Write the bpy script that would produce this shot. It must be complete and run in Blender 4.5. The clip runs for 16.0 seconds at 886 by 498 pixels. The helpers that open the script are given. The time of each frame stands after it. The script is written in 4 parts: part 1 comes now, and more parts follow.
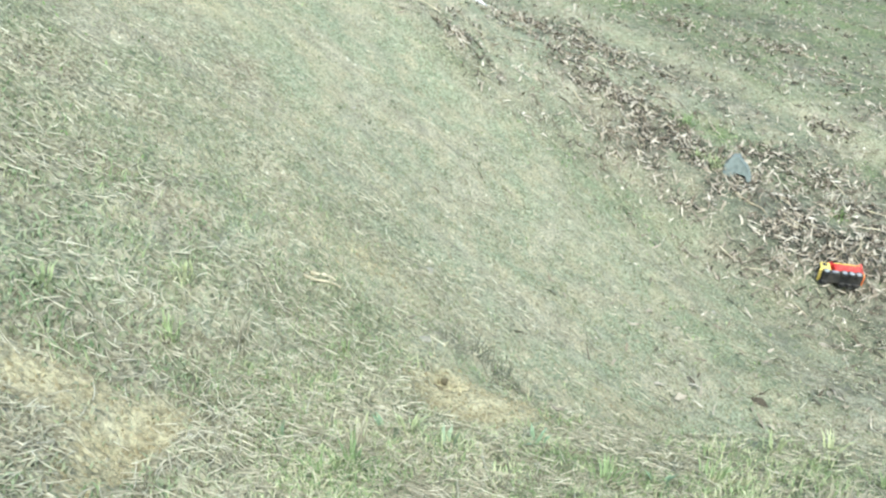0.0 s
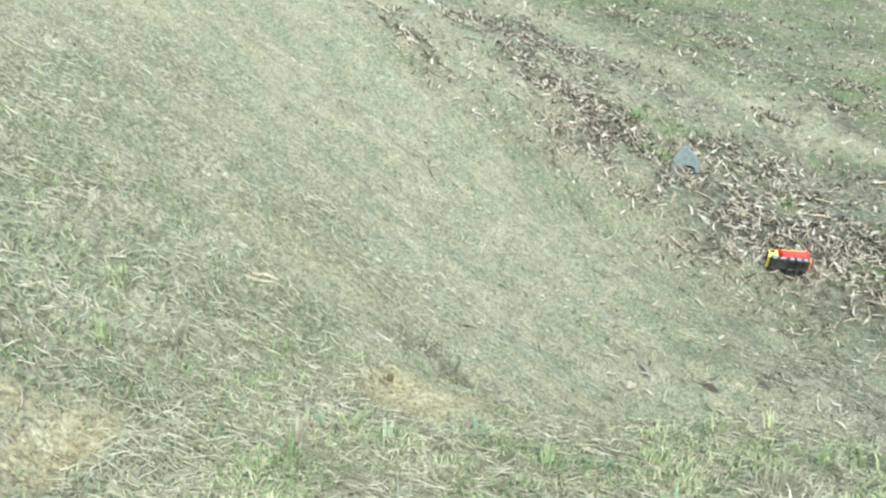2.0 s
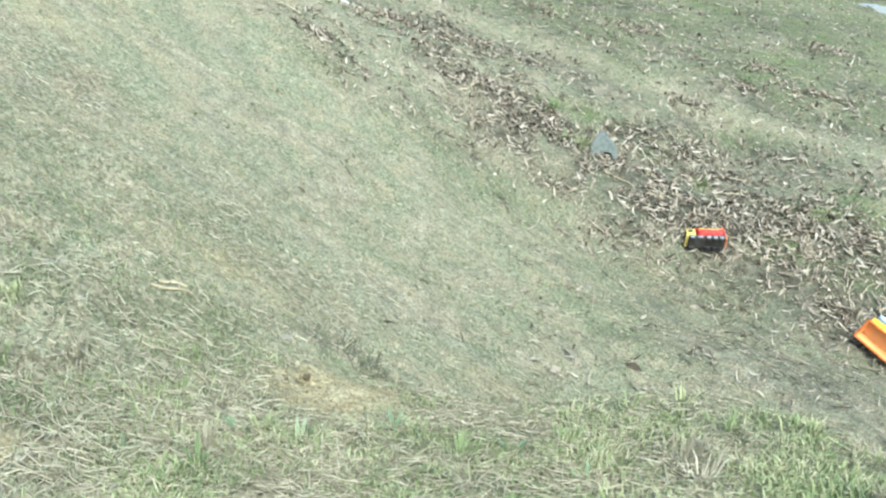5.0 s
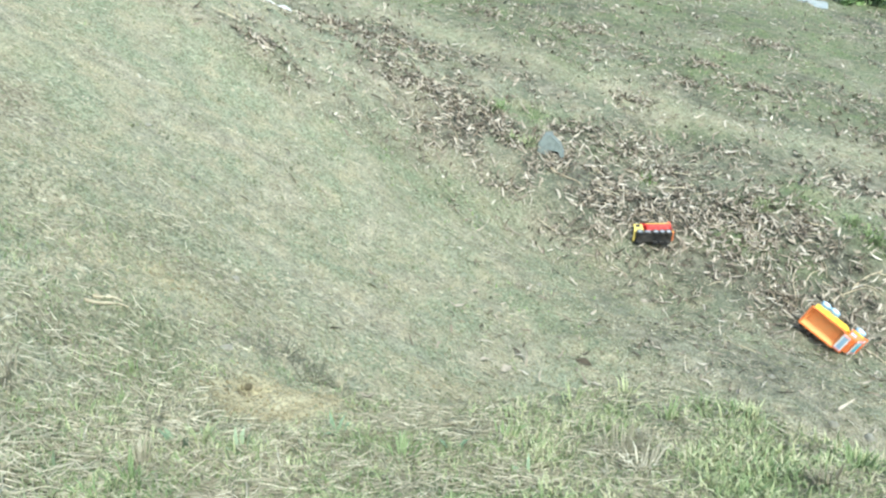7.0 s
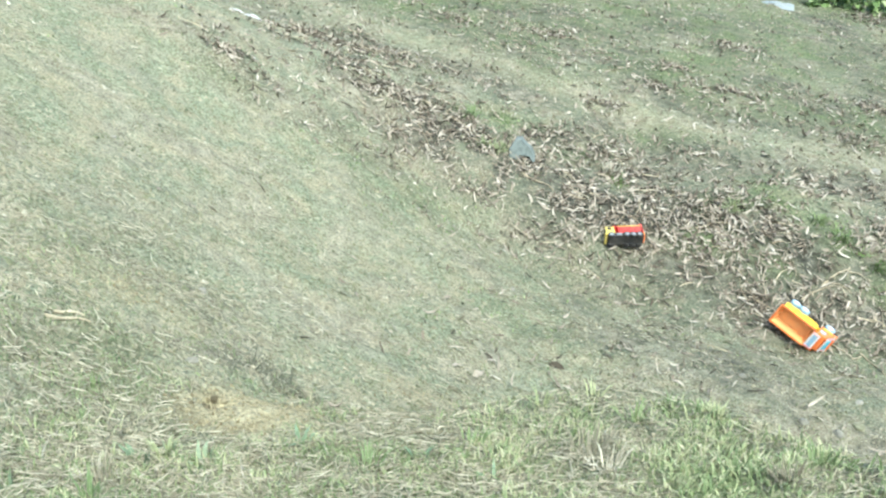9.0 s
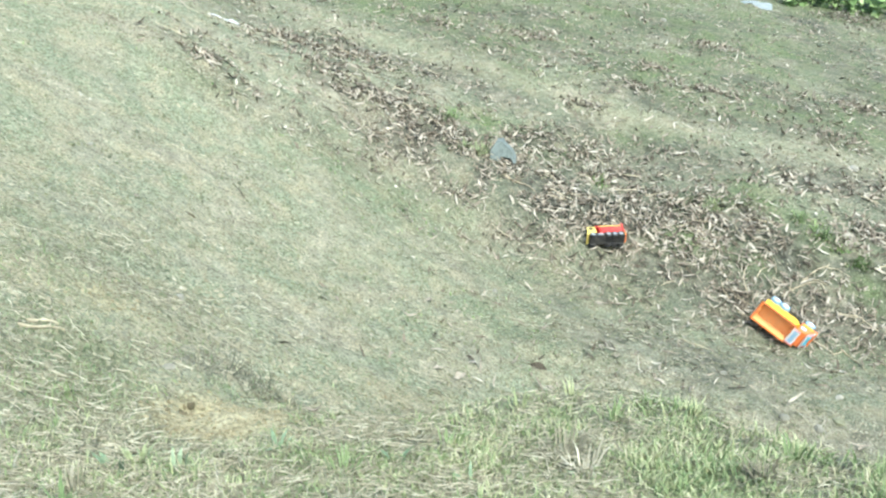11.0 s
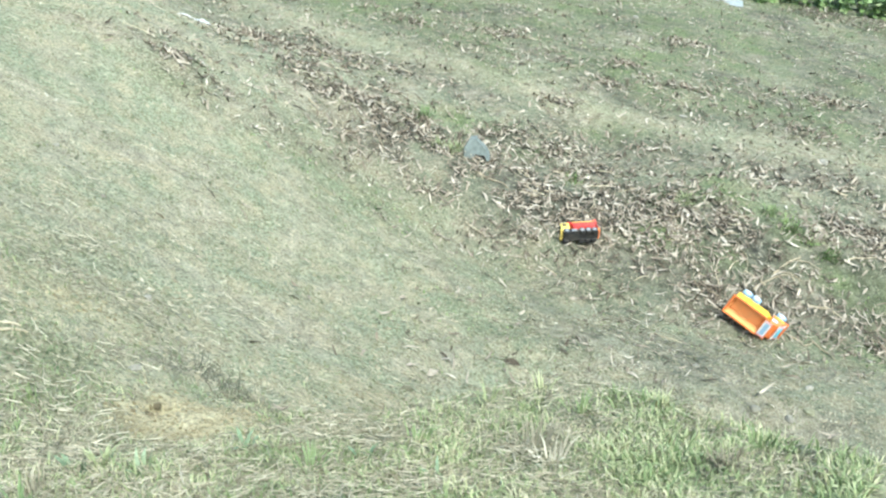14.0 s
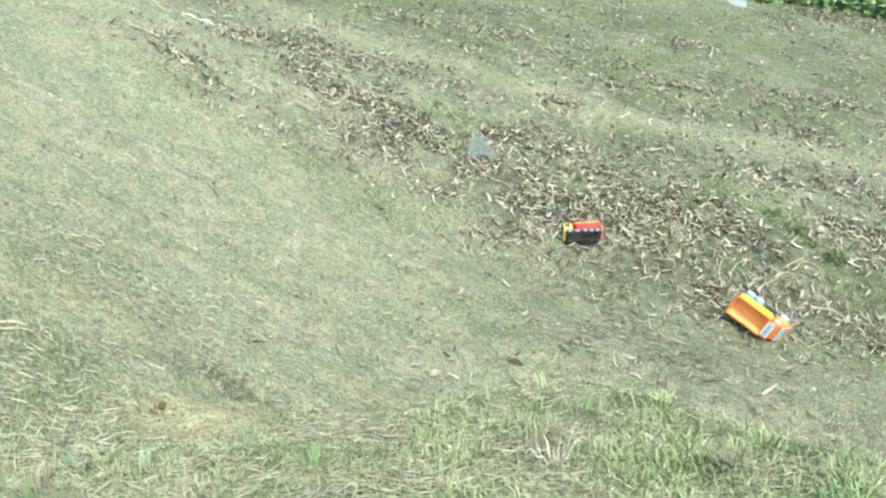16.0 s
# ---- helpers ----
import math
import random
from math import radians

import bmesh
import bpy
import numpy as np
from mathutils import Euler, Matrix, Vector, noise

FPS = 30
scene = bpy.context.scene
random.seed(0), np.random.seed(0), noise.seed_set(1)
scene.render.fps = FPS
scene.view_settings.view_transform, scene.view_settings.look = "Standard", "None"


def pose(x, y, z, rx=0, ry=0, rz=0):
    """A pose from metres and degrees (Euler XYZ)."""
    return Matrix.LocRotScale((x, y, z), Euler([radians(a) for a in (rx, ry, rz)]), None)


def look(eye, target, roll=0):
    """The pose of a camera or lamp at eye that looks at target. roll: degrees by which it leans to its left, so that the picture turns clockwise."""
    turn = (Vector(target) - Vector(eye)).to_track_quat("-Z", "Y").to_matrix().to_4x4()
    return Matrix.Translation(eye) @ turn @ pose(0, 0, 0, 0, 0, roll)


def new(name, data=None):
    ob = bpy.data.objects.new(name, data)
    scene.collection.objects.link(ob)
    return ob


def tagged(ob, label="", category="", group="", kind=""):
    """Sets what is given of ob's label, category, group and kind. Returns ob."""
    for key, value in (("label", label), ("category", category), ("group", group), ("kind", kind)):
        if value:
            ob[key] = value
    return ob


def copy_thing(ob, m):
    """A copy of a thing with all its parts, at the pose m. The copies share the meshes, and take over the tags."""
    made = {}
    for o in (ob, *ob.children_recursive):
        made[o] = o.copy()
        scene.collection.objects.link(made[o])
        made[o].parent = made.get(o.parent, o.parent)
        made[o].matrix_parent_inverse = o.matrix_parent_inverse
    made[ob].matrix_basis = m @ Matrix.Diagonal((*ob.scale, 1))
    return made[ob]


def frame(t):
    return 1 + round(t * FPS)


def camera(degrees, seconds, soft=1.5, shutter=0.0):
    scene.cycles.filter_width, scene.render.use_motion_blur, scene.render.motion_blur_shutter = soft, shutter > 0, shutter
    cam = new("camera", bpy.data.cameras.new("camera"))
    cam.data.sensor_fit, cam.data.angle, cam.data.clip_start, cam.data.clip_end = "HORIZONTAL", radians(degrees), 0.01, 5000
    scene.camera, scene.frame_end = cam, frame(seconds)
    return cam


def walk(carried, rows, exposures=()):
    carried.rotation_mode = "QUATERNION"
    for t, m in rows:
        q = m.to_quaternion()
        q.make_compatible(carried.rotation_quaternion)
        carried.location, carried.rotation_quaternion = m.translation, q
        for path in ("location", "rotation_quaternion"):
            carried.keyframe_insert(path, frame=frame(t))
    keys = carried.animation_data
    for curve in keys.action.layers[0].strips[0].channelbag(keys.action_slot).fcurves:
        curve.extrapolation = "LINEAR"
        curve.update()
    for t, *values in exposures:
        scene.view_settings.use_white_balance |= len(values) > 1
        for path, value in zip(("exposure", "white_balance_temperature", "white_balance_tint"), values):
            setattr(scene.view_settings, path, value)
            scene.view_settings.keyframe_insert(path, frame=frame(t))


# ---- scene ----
cam = camera(57, 16.0, soft=2.3)
walk(cam, [
    (0.0, look((-0.177, 0.001, 2.315), (-0.753, 2.453, 0.686), 1.55)),
    (0.5, look((-0.164, 0.001, 2.316), (-0.710, 2.461, 0.688), 1.50)),
    (1.0, look((-0.150, 0.001, 2.313), (-0.664, 2.468, 0.686), 1.28)),
    (1.5, look((-0.138, 0.002, 2.310), (-0.612, 2.478, 0.685), 1.43)),
    (2.0, look((-0.130, 0.003, 2.309), (-0.579, 2.484, 0.684), 1.36)),
    (2.5, look((-0.119, 0.002, 2.308), (-0.531, 2.493, 0.687), 1.19)),
    (3.0, look((-0.110, 0.002, 2.307), (-0.486, 2.498, 0.686), 0.93)),
    (3.5, look((-0.100, 0.002, 2.306), (-0.441, 2.502, 0.685), 1.03)),
    (6.0, look((-0.049, -0.001, 2.299), (-0.194, 2.518, 0.676), 0.25)),
    (6.5, look((-0.037, -0.001, 2.298), (-0.145, 2.522, 0.680), 0.18)),
    (7.0, look((-0.028, -0.001, 2.298), (-0.106, 2.530, 0.690), 0.21)),
    (7.5, look((-0.022, -0.001, 2.299), (-0.081, 2.534, 0.695), 0.42)),
    (8.0, look((-0.015, 0.000, 2.300), (-0.054, 2.538, 0.701), 0.28)),
    (8.5, look((-0.008, 0.000, 2.300), (-0.028, 2.545, 0.711), 0.12)),
    (9.0, look((0.000, 0.001, 2.300), (0.000, 2.545, 0.710), 0.00)),
    (11.5, look((0.025, -0.001, 2.298), (0.085, 2.549, 0.718), -0.16)),
    (12.0, look((0.029, -0.001, 2.297), (0.098, 2.548, 0.715), 0.03)),
    (12.5, look((0.034, -0.003, 2.295), (0.110, 2.543, 0.710), -0.10)),
    (13.0, look((0.038, -0.004, 2.294), (0.129, 2.542, 0.711), -0.03)),
    (13.5, look((0.041, -0.004, 2.293), (0.145, 2.542, 0.710), 0.01)),
    (14.0, look((0.046, -0.005, 2.292), (0.171, 2.540, 0.709), -0.20)),
    (14.5, look((0.053, -0.006, 2.291), (0.205, 2.541, 0.712), -0.25)),
    (15.0, look((0.056, -0.006, 2.289), (0.225, 2.537, 0.707), -0.58)),
    (15.5, look((0.055, -0.009, 2.291), (0.224, 2.535, 0.710), -0.60)),
    (16.0, look((0.044, -0.008, 2.295), (0.159, 2.538, 0.712), -0.21)),
], exposures=[(0.0, 1.14, 5800, -4), (3.0, 1.09, 5800, -4), (6.5, 1.1, 5800, -4), (9.0, 1.17, 5800, -4), (12.5, 1.22, 5800, -4), (15.2, 1.16, 5800, -4), (15.5, 1.15, 6000, -12), (16.0, 1.15, 6000, -12)])

# ---- light: bright hazy overcast ----
world = bpy.data.worlds.new("overcast_sky")
scene.world = world
world.use_nodes = True
wn = world.node_tree
sky = wn.nodes.new("ShaderNodeTexSky")
sky.sky_type, sky.sun_disc = "NISHITA", False
sky.sun_elevation, sky.sun_rotation = radians(60), radians(155)
sky.air_density, sky.dust_density, sky.ozone_density = 1.0, 4.0, 1.0
wn.links.new(sky.outputs[0], wn.nodes["Background"].inputs[0])
wn.nodes["Background"].inputs[1].default_value = 0.15
sun_data = bpy.data.lights.new("sun", "SUN")
sun_data.energy, sun_data.angle, sun_data.color = 1.5, radians(20), (1.0, 0.96, 0.88)
sun = new("sun", sun_data)
sun.matrix_world = look((1.9, -4, 8), (0, 0, 0))

# ---- the lie of the land ----
Z0 = 2.3
rng = np.random.RandomState(7)


def value_noise(x, y, size, seed):
    """Smooth noise, -1 to 1, with lumps of the given size in metres."""
    u, v = np.asarray(x) / size, np.asarray(y) / size
    i, j = np.floor(u), np.floor(v)
    fu, fv = u - i, v - j
    fu, fv = fu * fu * (3 - 2 * fu), fv * fv * (3 - 2 * fv)

    def corner(a, b):
        h = np.sin(a * 127.1 + b * 311.7 + seed * 74.7) * 43758.5453
        return (h - np.floor(h)) * 2 - 1
    top = corner(i, j) * (1 - fu) + corner(i + 1, j) * fu
    low = corner(i, j + 1) * (1 - fu) + corner(i + 1, j + 1) * fu
    return top * (1 - fv) + low * fv


def soft_max(a, b, s):
    return np.maximum(a, b) + s * np.log1p(np.exp(-np.minimum(np.abs(a - b) / s, 60)))


def hump(x, y, cx, cy, rx, ry):
    return np.exp(-((x - cx) / rx) ** 2 - ((y - cy) / ry) ** 2)


def base_z(x, y):
    """The slope on the left, the far bank with the gully before it, and the near bank, run together."""
    x, y = np.clip(x, -3.2, 7.0), np.clip(y, -0.1, 13.0)
    slope = -1.001 - 0.551 * x - 0.329 * y - 0.013 * x * x - 0.018 * x * y + 0.011 * y * y
    g = (x * 0.187 + y - 3.232) / 0.535
    far = -1.729 - 0.145 * x - 0.024 * y - 0.309 * np.exp(-g * g)
    z = soft_max(slope, far, 0.06)
    k = 1 / (1 + np.exp((x - 0.12) / 0.09))
    lip = 1.33 - 0.25 * k - 3.0 * np.maximum(x - 0.42, 0) ** 2
    near = -0.538 - 0.034 * x - 0.5 * y - (3.0 - 1.8 * k) * np.maximum(y - lip, 0) ** 2
    z = soft_max(z, near, 0.03 + 0.02 * k)
    z = z + 0.27 * hump(x, y, -0.95, 4.3, 0.89, 0.89) - 0.14 * hump(x, y, 1.0, 4.15, 0.59, 0.59)
    z = z - 0.06 * hump(x, y, -0.42, 2.2, 0.55, 0.5) + 0.045 * hump(x, y, -0.88, 1.25, 0.4, 0.3)
    return z + Z0


PITS = [(-0.455, 1.178, 0.014, 0.035), (-0.437, 1.183, 0.011, 0.035), (-0.413, 1.195, 0.012, 0.04), (-0.432, 1.15, 0.012, 0.03), (-0.41, 1.165, 0.011, 0.03), (-0.352, 1.35, 0.03, 0.05)]


def ground_z(x, y):
    x, y = np.asarray(x, float), np.asarray(y, float)
    z = base_z(x, y)
    u, v = 0.83 * x + 0.56 * y, 0.83 * y - 0.56 * x
    loose = 1 - 0.8 * earth_cover(x, y)
    z = z + 0.022 * value_noise(x, y, 0.42, 1) + 0.012 * value_noise(u, v, 0.17, 2)
    z = z + loose * (0.008 * value_noise(v, u, 0.075, 3) + 0.0045 * value_noise(u, v, 0.032, 4))
    # dug hollow with pits and a low mound of thrown-out earth
    z = z - 0.016 * hump(x, y, -0.44, 1.19, 0.06, 0.045) + 0.02 * hump(x, y, -0.345, 1.15, 0.075, 0.04)
    for px, py, r, deep in PITS:
        z = z - deep * hump(x, y, px, py, r, r)
    z = z - 0.012 * hump(x, y, -0.52, 1.62, 0.1, 0.05) - 0.02 * hump(x, y, -0.73, 0.61, 0.04, 0.08)
    return z


def near_line(x, y, pts):
    """Distance to a bent line."""
    best = np.full(np.shape(x), 1e9)
    for (ax, ay), (bx, by) in zip(pts[:-1], pts[1:]):
        dx, dy = bx - ax, by - ay
        t = np.clip(((x - ax) * dx + (y - ay) * dy) / (dx * dx + dy * dy), 0, 1)
        best = np.minimum(best, np.hypot(x - ax - t * dx, y - ay - t * dy))
    return best


def band(d, w):
    return np.exp(-(d / w) ** 2)


GULLY = [(-0.6, 5.6), (-0.38, 4.6), (0.05, 4.25), (0.4, 3.95), (0.98, 3.9), (1.5, 3.55), (1.9, 3.34)]
PATH = [(-1.2, 6.6), (-0.34, 5.8), (0.45, 5.46), (1.16, 4.97), (2.0, 4.68), (2.9, 4.55), (4.5, 4.4)]


MOSS_STRIP = [(1.82, 3.95), (2.05, 3.54), (2.2, 3.28), (2.4, 3.02), (2.75, 2.8)]


def litter_cover(x, y):
    c = 0.95 * band(near_line(x, y, GULLY), 0.5) * (1 - 0.4 * np.clip((y - 4.15) / 0.5, 0, 1))
    c = np.maximum(c, 0.85 * band(near_line(x, y, [(0.35, 4.2), (0.9, 4.15), (1.5, 3.75)]), 0.42))
    c = np.maximum(c, 0.62 * band(near_line(x, y, [(1.0, 3.7), (1.65, 3.2), (2.4, 2.8)]), 0.34))
    c = np.maximum(c, 0.5 * band(near_line(x, y, [(-0.9, 5.5), (0.2, 5.0), (1.5, 4.3), (2.6, 3.9)]), 0.3))
    c = np.maximum(c, 0.3 * band(near_line(x, y, [(-1.1, 3.9), (-0.85, 3.8), (-0.55, 3.6)]), 0.22))
    c = np.maximum(c, 0.9 * band(near_line(x, y, [(2.25, 3.55), (3.2, 3.25)]), 0.22))
    c = np.maximum(c, 0.5 * band(near_line(x, y, [(0.0, 6.6), (0.9, 6.5), (2.0, 5.5), (3.4, 5.6)]), 0.35))
    c = np.maximum(c, 0.9 * hump(x, y, 2.5, 6.85, 0.2, 0.16))
    c = np.maximum(c, 0.07 * hump(x, y, 0.65, 2.6, 0.8, 0.65))
    c = np.maximum(c, 1.0 * band(near_line(x, y, [(4.5, 9.0), (4.95, 8.72), (5.7, 8.45), (7.0, 8.2)]), 0.24))
    c = np.maximum(c, 0.22 * np.clip((y + 0.55 * x - 4.5) / 0.8, 0, 1) * (1 + 0.8 * value_noise(x, y, 0.6, 13)))
    bare = band(near_line(x, y, PATH), 0.22)
    c = c * (1 - 0.8 * band(near_line(x, y, MOSS_STRIP), 0.15))
    return np.clip(c * (1 - 0.75 * bare) * (0.62 + 0.5 * value_noise(x, y, 0.3, 11) + 0.65 * value_noise(y, x, 0.1, 12)), 0, 1)


def damp_cover(x, y):
    """Darker, moister soil: under the litter, over the far bank and along the gully's bed."""
    far = np.clip((y + 0.55 * x - 4.5) / 0.8, 0, 1) * (0.6 + 0.25 * value_noise(x, y, 0.5, 71) + 0.2 * value_noise(x, y, 0.17, 72))
    far = far * (1 - 0.65 * band(near_line(x, y, PATH), 0.24))
    bed = 0.5 * band(near_line(x, y, [(0.75, 3.3), (0.95, 2.5), (1.3, 2.0), (1.9, 1.7), (2.6, 1.5)]), 0.6) * (0.8 + 0.5 * value_noise(x, y, 0.2, 73))
    floor = 1.0 * band(near_line(x, y, [(0.7, 3.9), (1.6, 3.4), (2.3, 3.15), (3.4, 2.85)]), 0.6) * (0.85 + 0.35 * value_noise(x, y, 0.25, 74))
    return np.clip(np.maximum(np.maximum(1.25 * litter_cover(x, y), far), np.maximum(bed, floor)), 0, 1)


def bank_cover(x, y):
    """1 on the near grassy bank."""
    k = 1 / (1 + np.exp((x - 0.12) / 0.09))
    lip = 1.36 - 0.08 * k + 0.06 * k * value_noise(x, y, 0.13, 22) - 3.0 * np.maximum(x - 0.42, 0) ** 2
    return np.clip((lip - y) / (0.12 + 0.16 * k), 0, 1) * np.clip((x + 0.75 + 0.25 * value_noise(x, y, 0.2, 21)) / 0.3, 0, 1)


def earth_cover(x, y):
    """Bare yellow earth of the dug hollows and scrapes."""
    c = 4.5 * hump(x, y, -0.375, 1.155, 0.082, 0.07) + 2.2 * hump(x, y, -0.735, 0.62, 0.035, 0.09) + 1.5 * hump(x, y, -0.86, 0.66, 0.06, 0.04)
    c = c + 0.6 * hump(x, y, -0.72, 1.5, 0.12, 0.1) + 0.6 * hump(x, y, -1.62, 2.55, 0.16, 0.14) + 0.45 * hump(x, y, -0.1, 1.62, 0.1, 0.08)
    return np.clip(c * (1.1 + 0.6 * value_noise(x, y, 0.05, 31)), 0, 1)


def moss_cover(x, y):
    c = 0.7 * band(near_line(x, y, [(1.2, 8.2), (2.6, 7.3), (4.2, 6.3)]), 0.95)
    c = np.maximum(c, 0.95 * band(near_line(x, y, MOSS_STRIP), 0.17))
    c = np.maximum(c, 0.6 * band(near_line(x, y, [(0.3, 5.75), (1.0, 5.35)]), 0.16))
    c = np.maximum(c, 0.35 * hump(x, y, 0.72, 3.15, 0.3, 0.25))
    c = np.maximum(c, 0.3 * hump(x, y, 0.15, 2.6, 0.35, 0.5))
    c = np.maximum(c, 0.75 * hump(x, y, 0.2, 4.38, 0.22, 0.16) + 0.7 * hump(x, y, 1.55, 3.8, 0.25, 0.14) + 0.6 * hump(x, y, 0.75, 4.3, 0.16, 0.12))
    c = np.maximum(c, 0.6 * hump(x, y, 2.35, 2.75, 0.5, 0.25) + 0.25 * hump(x, y, 1.1, 2.75, 0.3, 0.2))
    c = np.maximum(c, 0.42 * hump(x, y, -0.1, 3.3, 0.5, 0.4) + 0.5 * hump(x, y, -0.22, 5.0, 0.2, 0.15) + 0.5 * hump(x, y, -1.0, 3.5, 0.16, 0.12))
    c = np.maximum(c, 0.8 * hump(x, y, 1.35, 3.55, 0.22, 0.14) + 0.6 * hump(x, y, 1.32, 4.65, 0.3, 0.14) + 0.8 * hump(x, y, 0.36, 4.47, 0.3, 0.15) + 0.7 * hump(x, y, 1.65, 3.42, 0.2, 0.12))
    for cx, cy, r in ((-0.87, 1.06, 0.08), (-0.64, 1.27, 0.07), (-1.01, 0.96, 0.09), (-1.32, 1.23, 0.14), (-1.5, 1.7, 0.2), (-0.45, 0.92, 0.08)):
        c = np.maximum(c, 0.6 * hump(x, y, cx, cy, r, r))
    far = np.clip((y + 0.35 * x - 5.2) / 1.0, 0, 1) * (1 - 0.9 * band(near_line(x, y, PATH), 0.3)) * (1 - 0.8 * hump(x, y, 3.66, 7.5, 0.6, 0.3))
    c = np.maximum(c, 0.62 * far + 0.12 * hump(x, y, -1.7, 3.4, 0.6, 0.5))
    return np.clip(c * (0.65 + 0.5 * value_noise(x, y, 0.35, 41) + 0.55 * value_noise(y, x, 0.12, 42)), 0, 1)


def dry_cover(x, y):
    """Brown withered thatch: over the turf close by, in patches on the slope and along the gully's edge."""
    c = 0.7 * np.clip((-0.3 - x) / 0.4, 0, 1) * np.clip((2.2 - y) / 0.7, 0, 1) + 0.3 * bank_cover(x, y)
    c = np.maximum(c, hump(x, y, -1.45, 2.2, 0.15, 0.17) + 0.8 * hump(x, y, -0.83, 1.43, 0.14, 0.09) + 0.8 * hump(x, y, -1.07, 1.31, 0.14, 0.12))
    c = np.maximum(c, 0.8 * hump(x, y, -1.45, 3.8, 0.16, 0.13) + 0.5 * hump(x, y, -0.7, 1.55, 0.2, 0.12))
    c = np.maximum(c, 0.75 * band(near_line(x, y, [(-0.45, 4.3), (-0.07, 3.86), (0.4, 3.5), (0.8, 3.15)]), 0.14))
    c = np.maximum(c, 0.6 * band(near_line(x, y, [(-1.04, 3.64), (-0.71, 3.59), (-0.4, 3.6)]), 0.14))
    return np.clip(c * (0.55 + 0.6 * value_noise(x, y, 0.24, 91) + 0.75 * value_noise(y, x, 0.08, 92)), 0, 1)


# ---- materials ----
def nodes_of(name):
    m = bpy.data.materials.new(name)
    m.use_nodes = True
    return m, m.node_tree.nodes, m.node_tree.links, m.node_tree.nodes["Principled BSDF"]


def ramp(n, l, source, stops):
    r = n.new("ShaderNodeValToRGB")
    e = r.color_ramp.elements
    while len(e) < len(stops):
        e.new(0.5)
    for k, (pos, col) in zip(e, stops):
        k.position, k.color = pos, (*col, 1)
    l.new(source, r.inputs[0])
    return r.outputs[0]


def noise_tex(n, l, scale, detail=4.0, coords="Object"):
    tc = n.new("ShaderNodeTexCoord")
    t = n.new("ShaderNodeTexNoise")
    t.inputs["Scale"].default_value, t.inputs["Detail"].default_value = scale, detail
    l.new(tc.outputs[coords], t.inputs["Vector"])
    return t.outputs["Fac"]


def mix(n, l, fac, a, b, mode="MIX"):
    m = n.new("ShaderNodeMix")
    m.data_type, m.blend_type = "RGBA", mode
    for sock, val in ((m.inputs[0], fac), (m.inputs[6], a), (m.inputs[7], b)):
        if isinstance(val, (int, float)):
            sock.default_value = val
        elif isinstance(val, tuple):
            sock.default_value = (*val, 1)
        else:
            l.new(val, sock)
    return m.outputs[2]


def bump(n, l, bsdf, height, strength, distance):
    b = n.new("ShaderNodeBump")
    b.inputs["Strength"].default_value, b.inputs["Distance"].default_value = strength, distance
    l.new(height, b.inputs["Height"])
    l.new(b.outputs[0], bsdf.inputs["Normal"])


def ground_material():
    m, n, l, bsdf = nodes_of("earth_and_turf")
    at = n.new("ShaderNodeAttribute")
    at.attribute_name = "cover"
    sep = n.new("ShaderNodeSeparateColor")
    l.new(at.outputs["Color"], sep.inputs[0])
    big, mid, fine = noise_tex(n, l, 3.4, 8), noise_tex(n, l, 20, 7), noise_tex(n, l, 62, 6)
    soil = ramp(n, l, mid, [(0.32, (0.205, 0.188, 0.135)), (0.5, (0.32, 0.296, 0.215)), (0.68, (0.445, 0.405, 0.3))])
    turf = ramp(n, l, fine, [(0.33, (0.155, 0.18, 0.11)), (0.5, (0.245, 0.27, 0.172)), (0.67, (0.355, 0.372, 0.256))])
    patch = ramp(n, l, big, [(0.38, (0.1, 0.1, 0.1)), (0.6, (0.9, 0.9, 0.9))])
    col = mix(n, l, patch, soil, turf)
    tan = ramp(n, l, noise_tex(n, l, 8.5, 6), [(0.5, (0, 0, 0)), (0.64, (0.8, 0.8, 0.8))])
    col = mix(n, l, tan, col, ramp(n, l, fine, [(0.3, (0.27, 0.235, 0.15)), (0.65, (0.43, 0.39, 0.265))]))
    thatch = ramp(n, l, fine, [(0.32, (0.09, 0.08, 0.055)), (0.5, (0.24, 0.21, 0.145)), (0.7, (0.43, 0.39, 0.29))])
    col = mix(n, l, at.outputs["Alpha"], col, thatch)
    damp = ramp(n, l, mid, [(0.33, (0.036, 0.035, 0.027)), (0.52, (0.088, 0.086, 0.065)), (0.7, (0.2, 0.186, 0.145))])
    col = mix(n, l, sep.outputs[2], col, damp)
    moss = ramp(n, l, fine, [(0.3, (0.075, 0.095, 0.045)), (0.55, (0.16, 0.195, 0.09)), (0.75, (0.28, 0.31, 0.17))])
    col = mix(n, l, sep.outputs[0], col, moss)
    earth = ramp(n, l, mid, [(0.3, (0.26, 0.225, 0.13)), (0.5, (0.38, 0.34, 0.21)), (0.7, (0.46, 0.415, 0.27))])
    col = mix(n, l, sep.outputs[1], col, earth)
    speck = ramp(n, l, noise_tex(n, l, 120, 5), [(0.36, (0.38, 0.37, 0.35)), (0.5, (0.95, 0.95, 0.95)), (0.66, (1.25, 1.25, 1.22))])
    col = mix(n, l, 0.6, col, speck, "MULTIPLY")
    l.new(col, bsdf.inputs["Base Color"])
    bsdf.inputs["Roughness"].default_value = 0.95
    bsdf.inputs["Specular IOR Level"].default_value = 0.15
    bump(n, l, bsdf, fine, 1.0, 0.014)
    return m


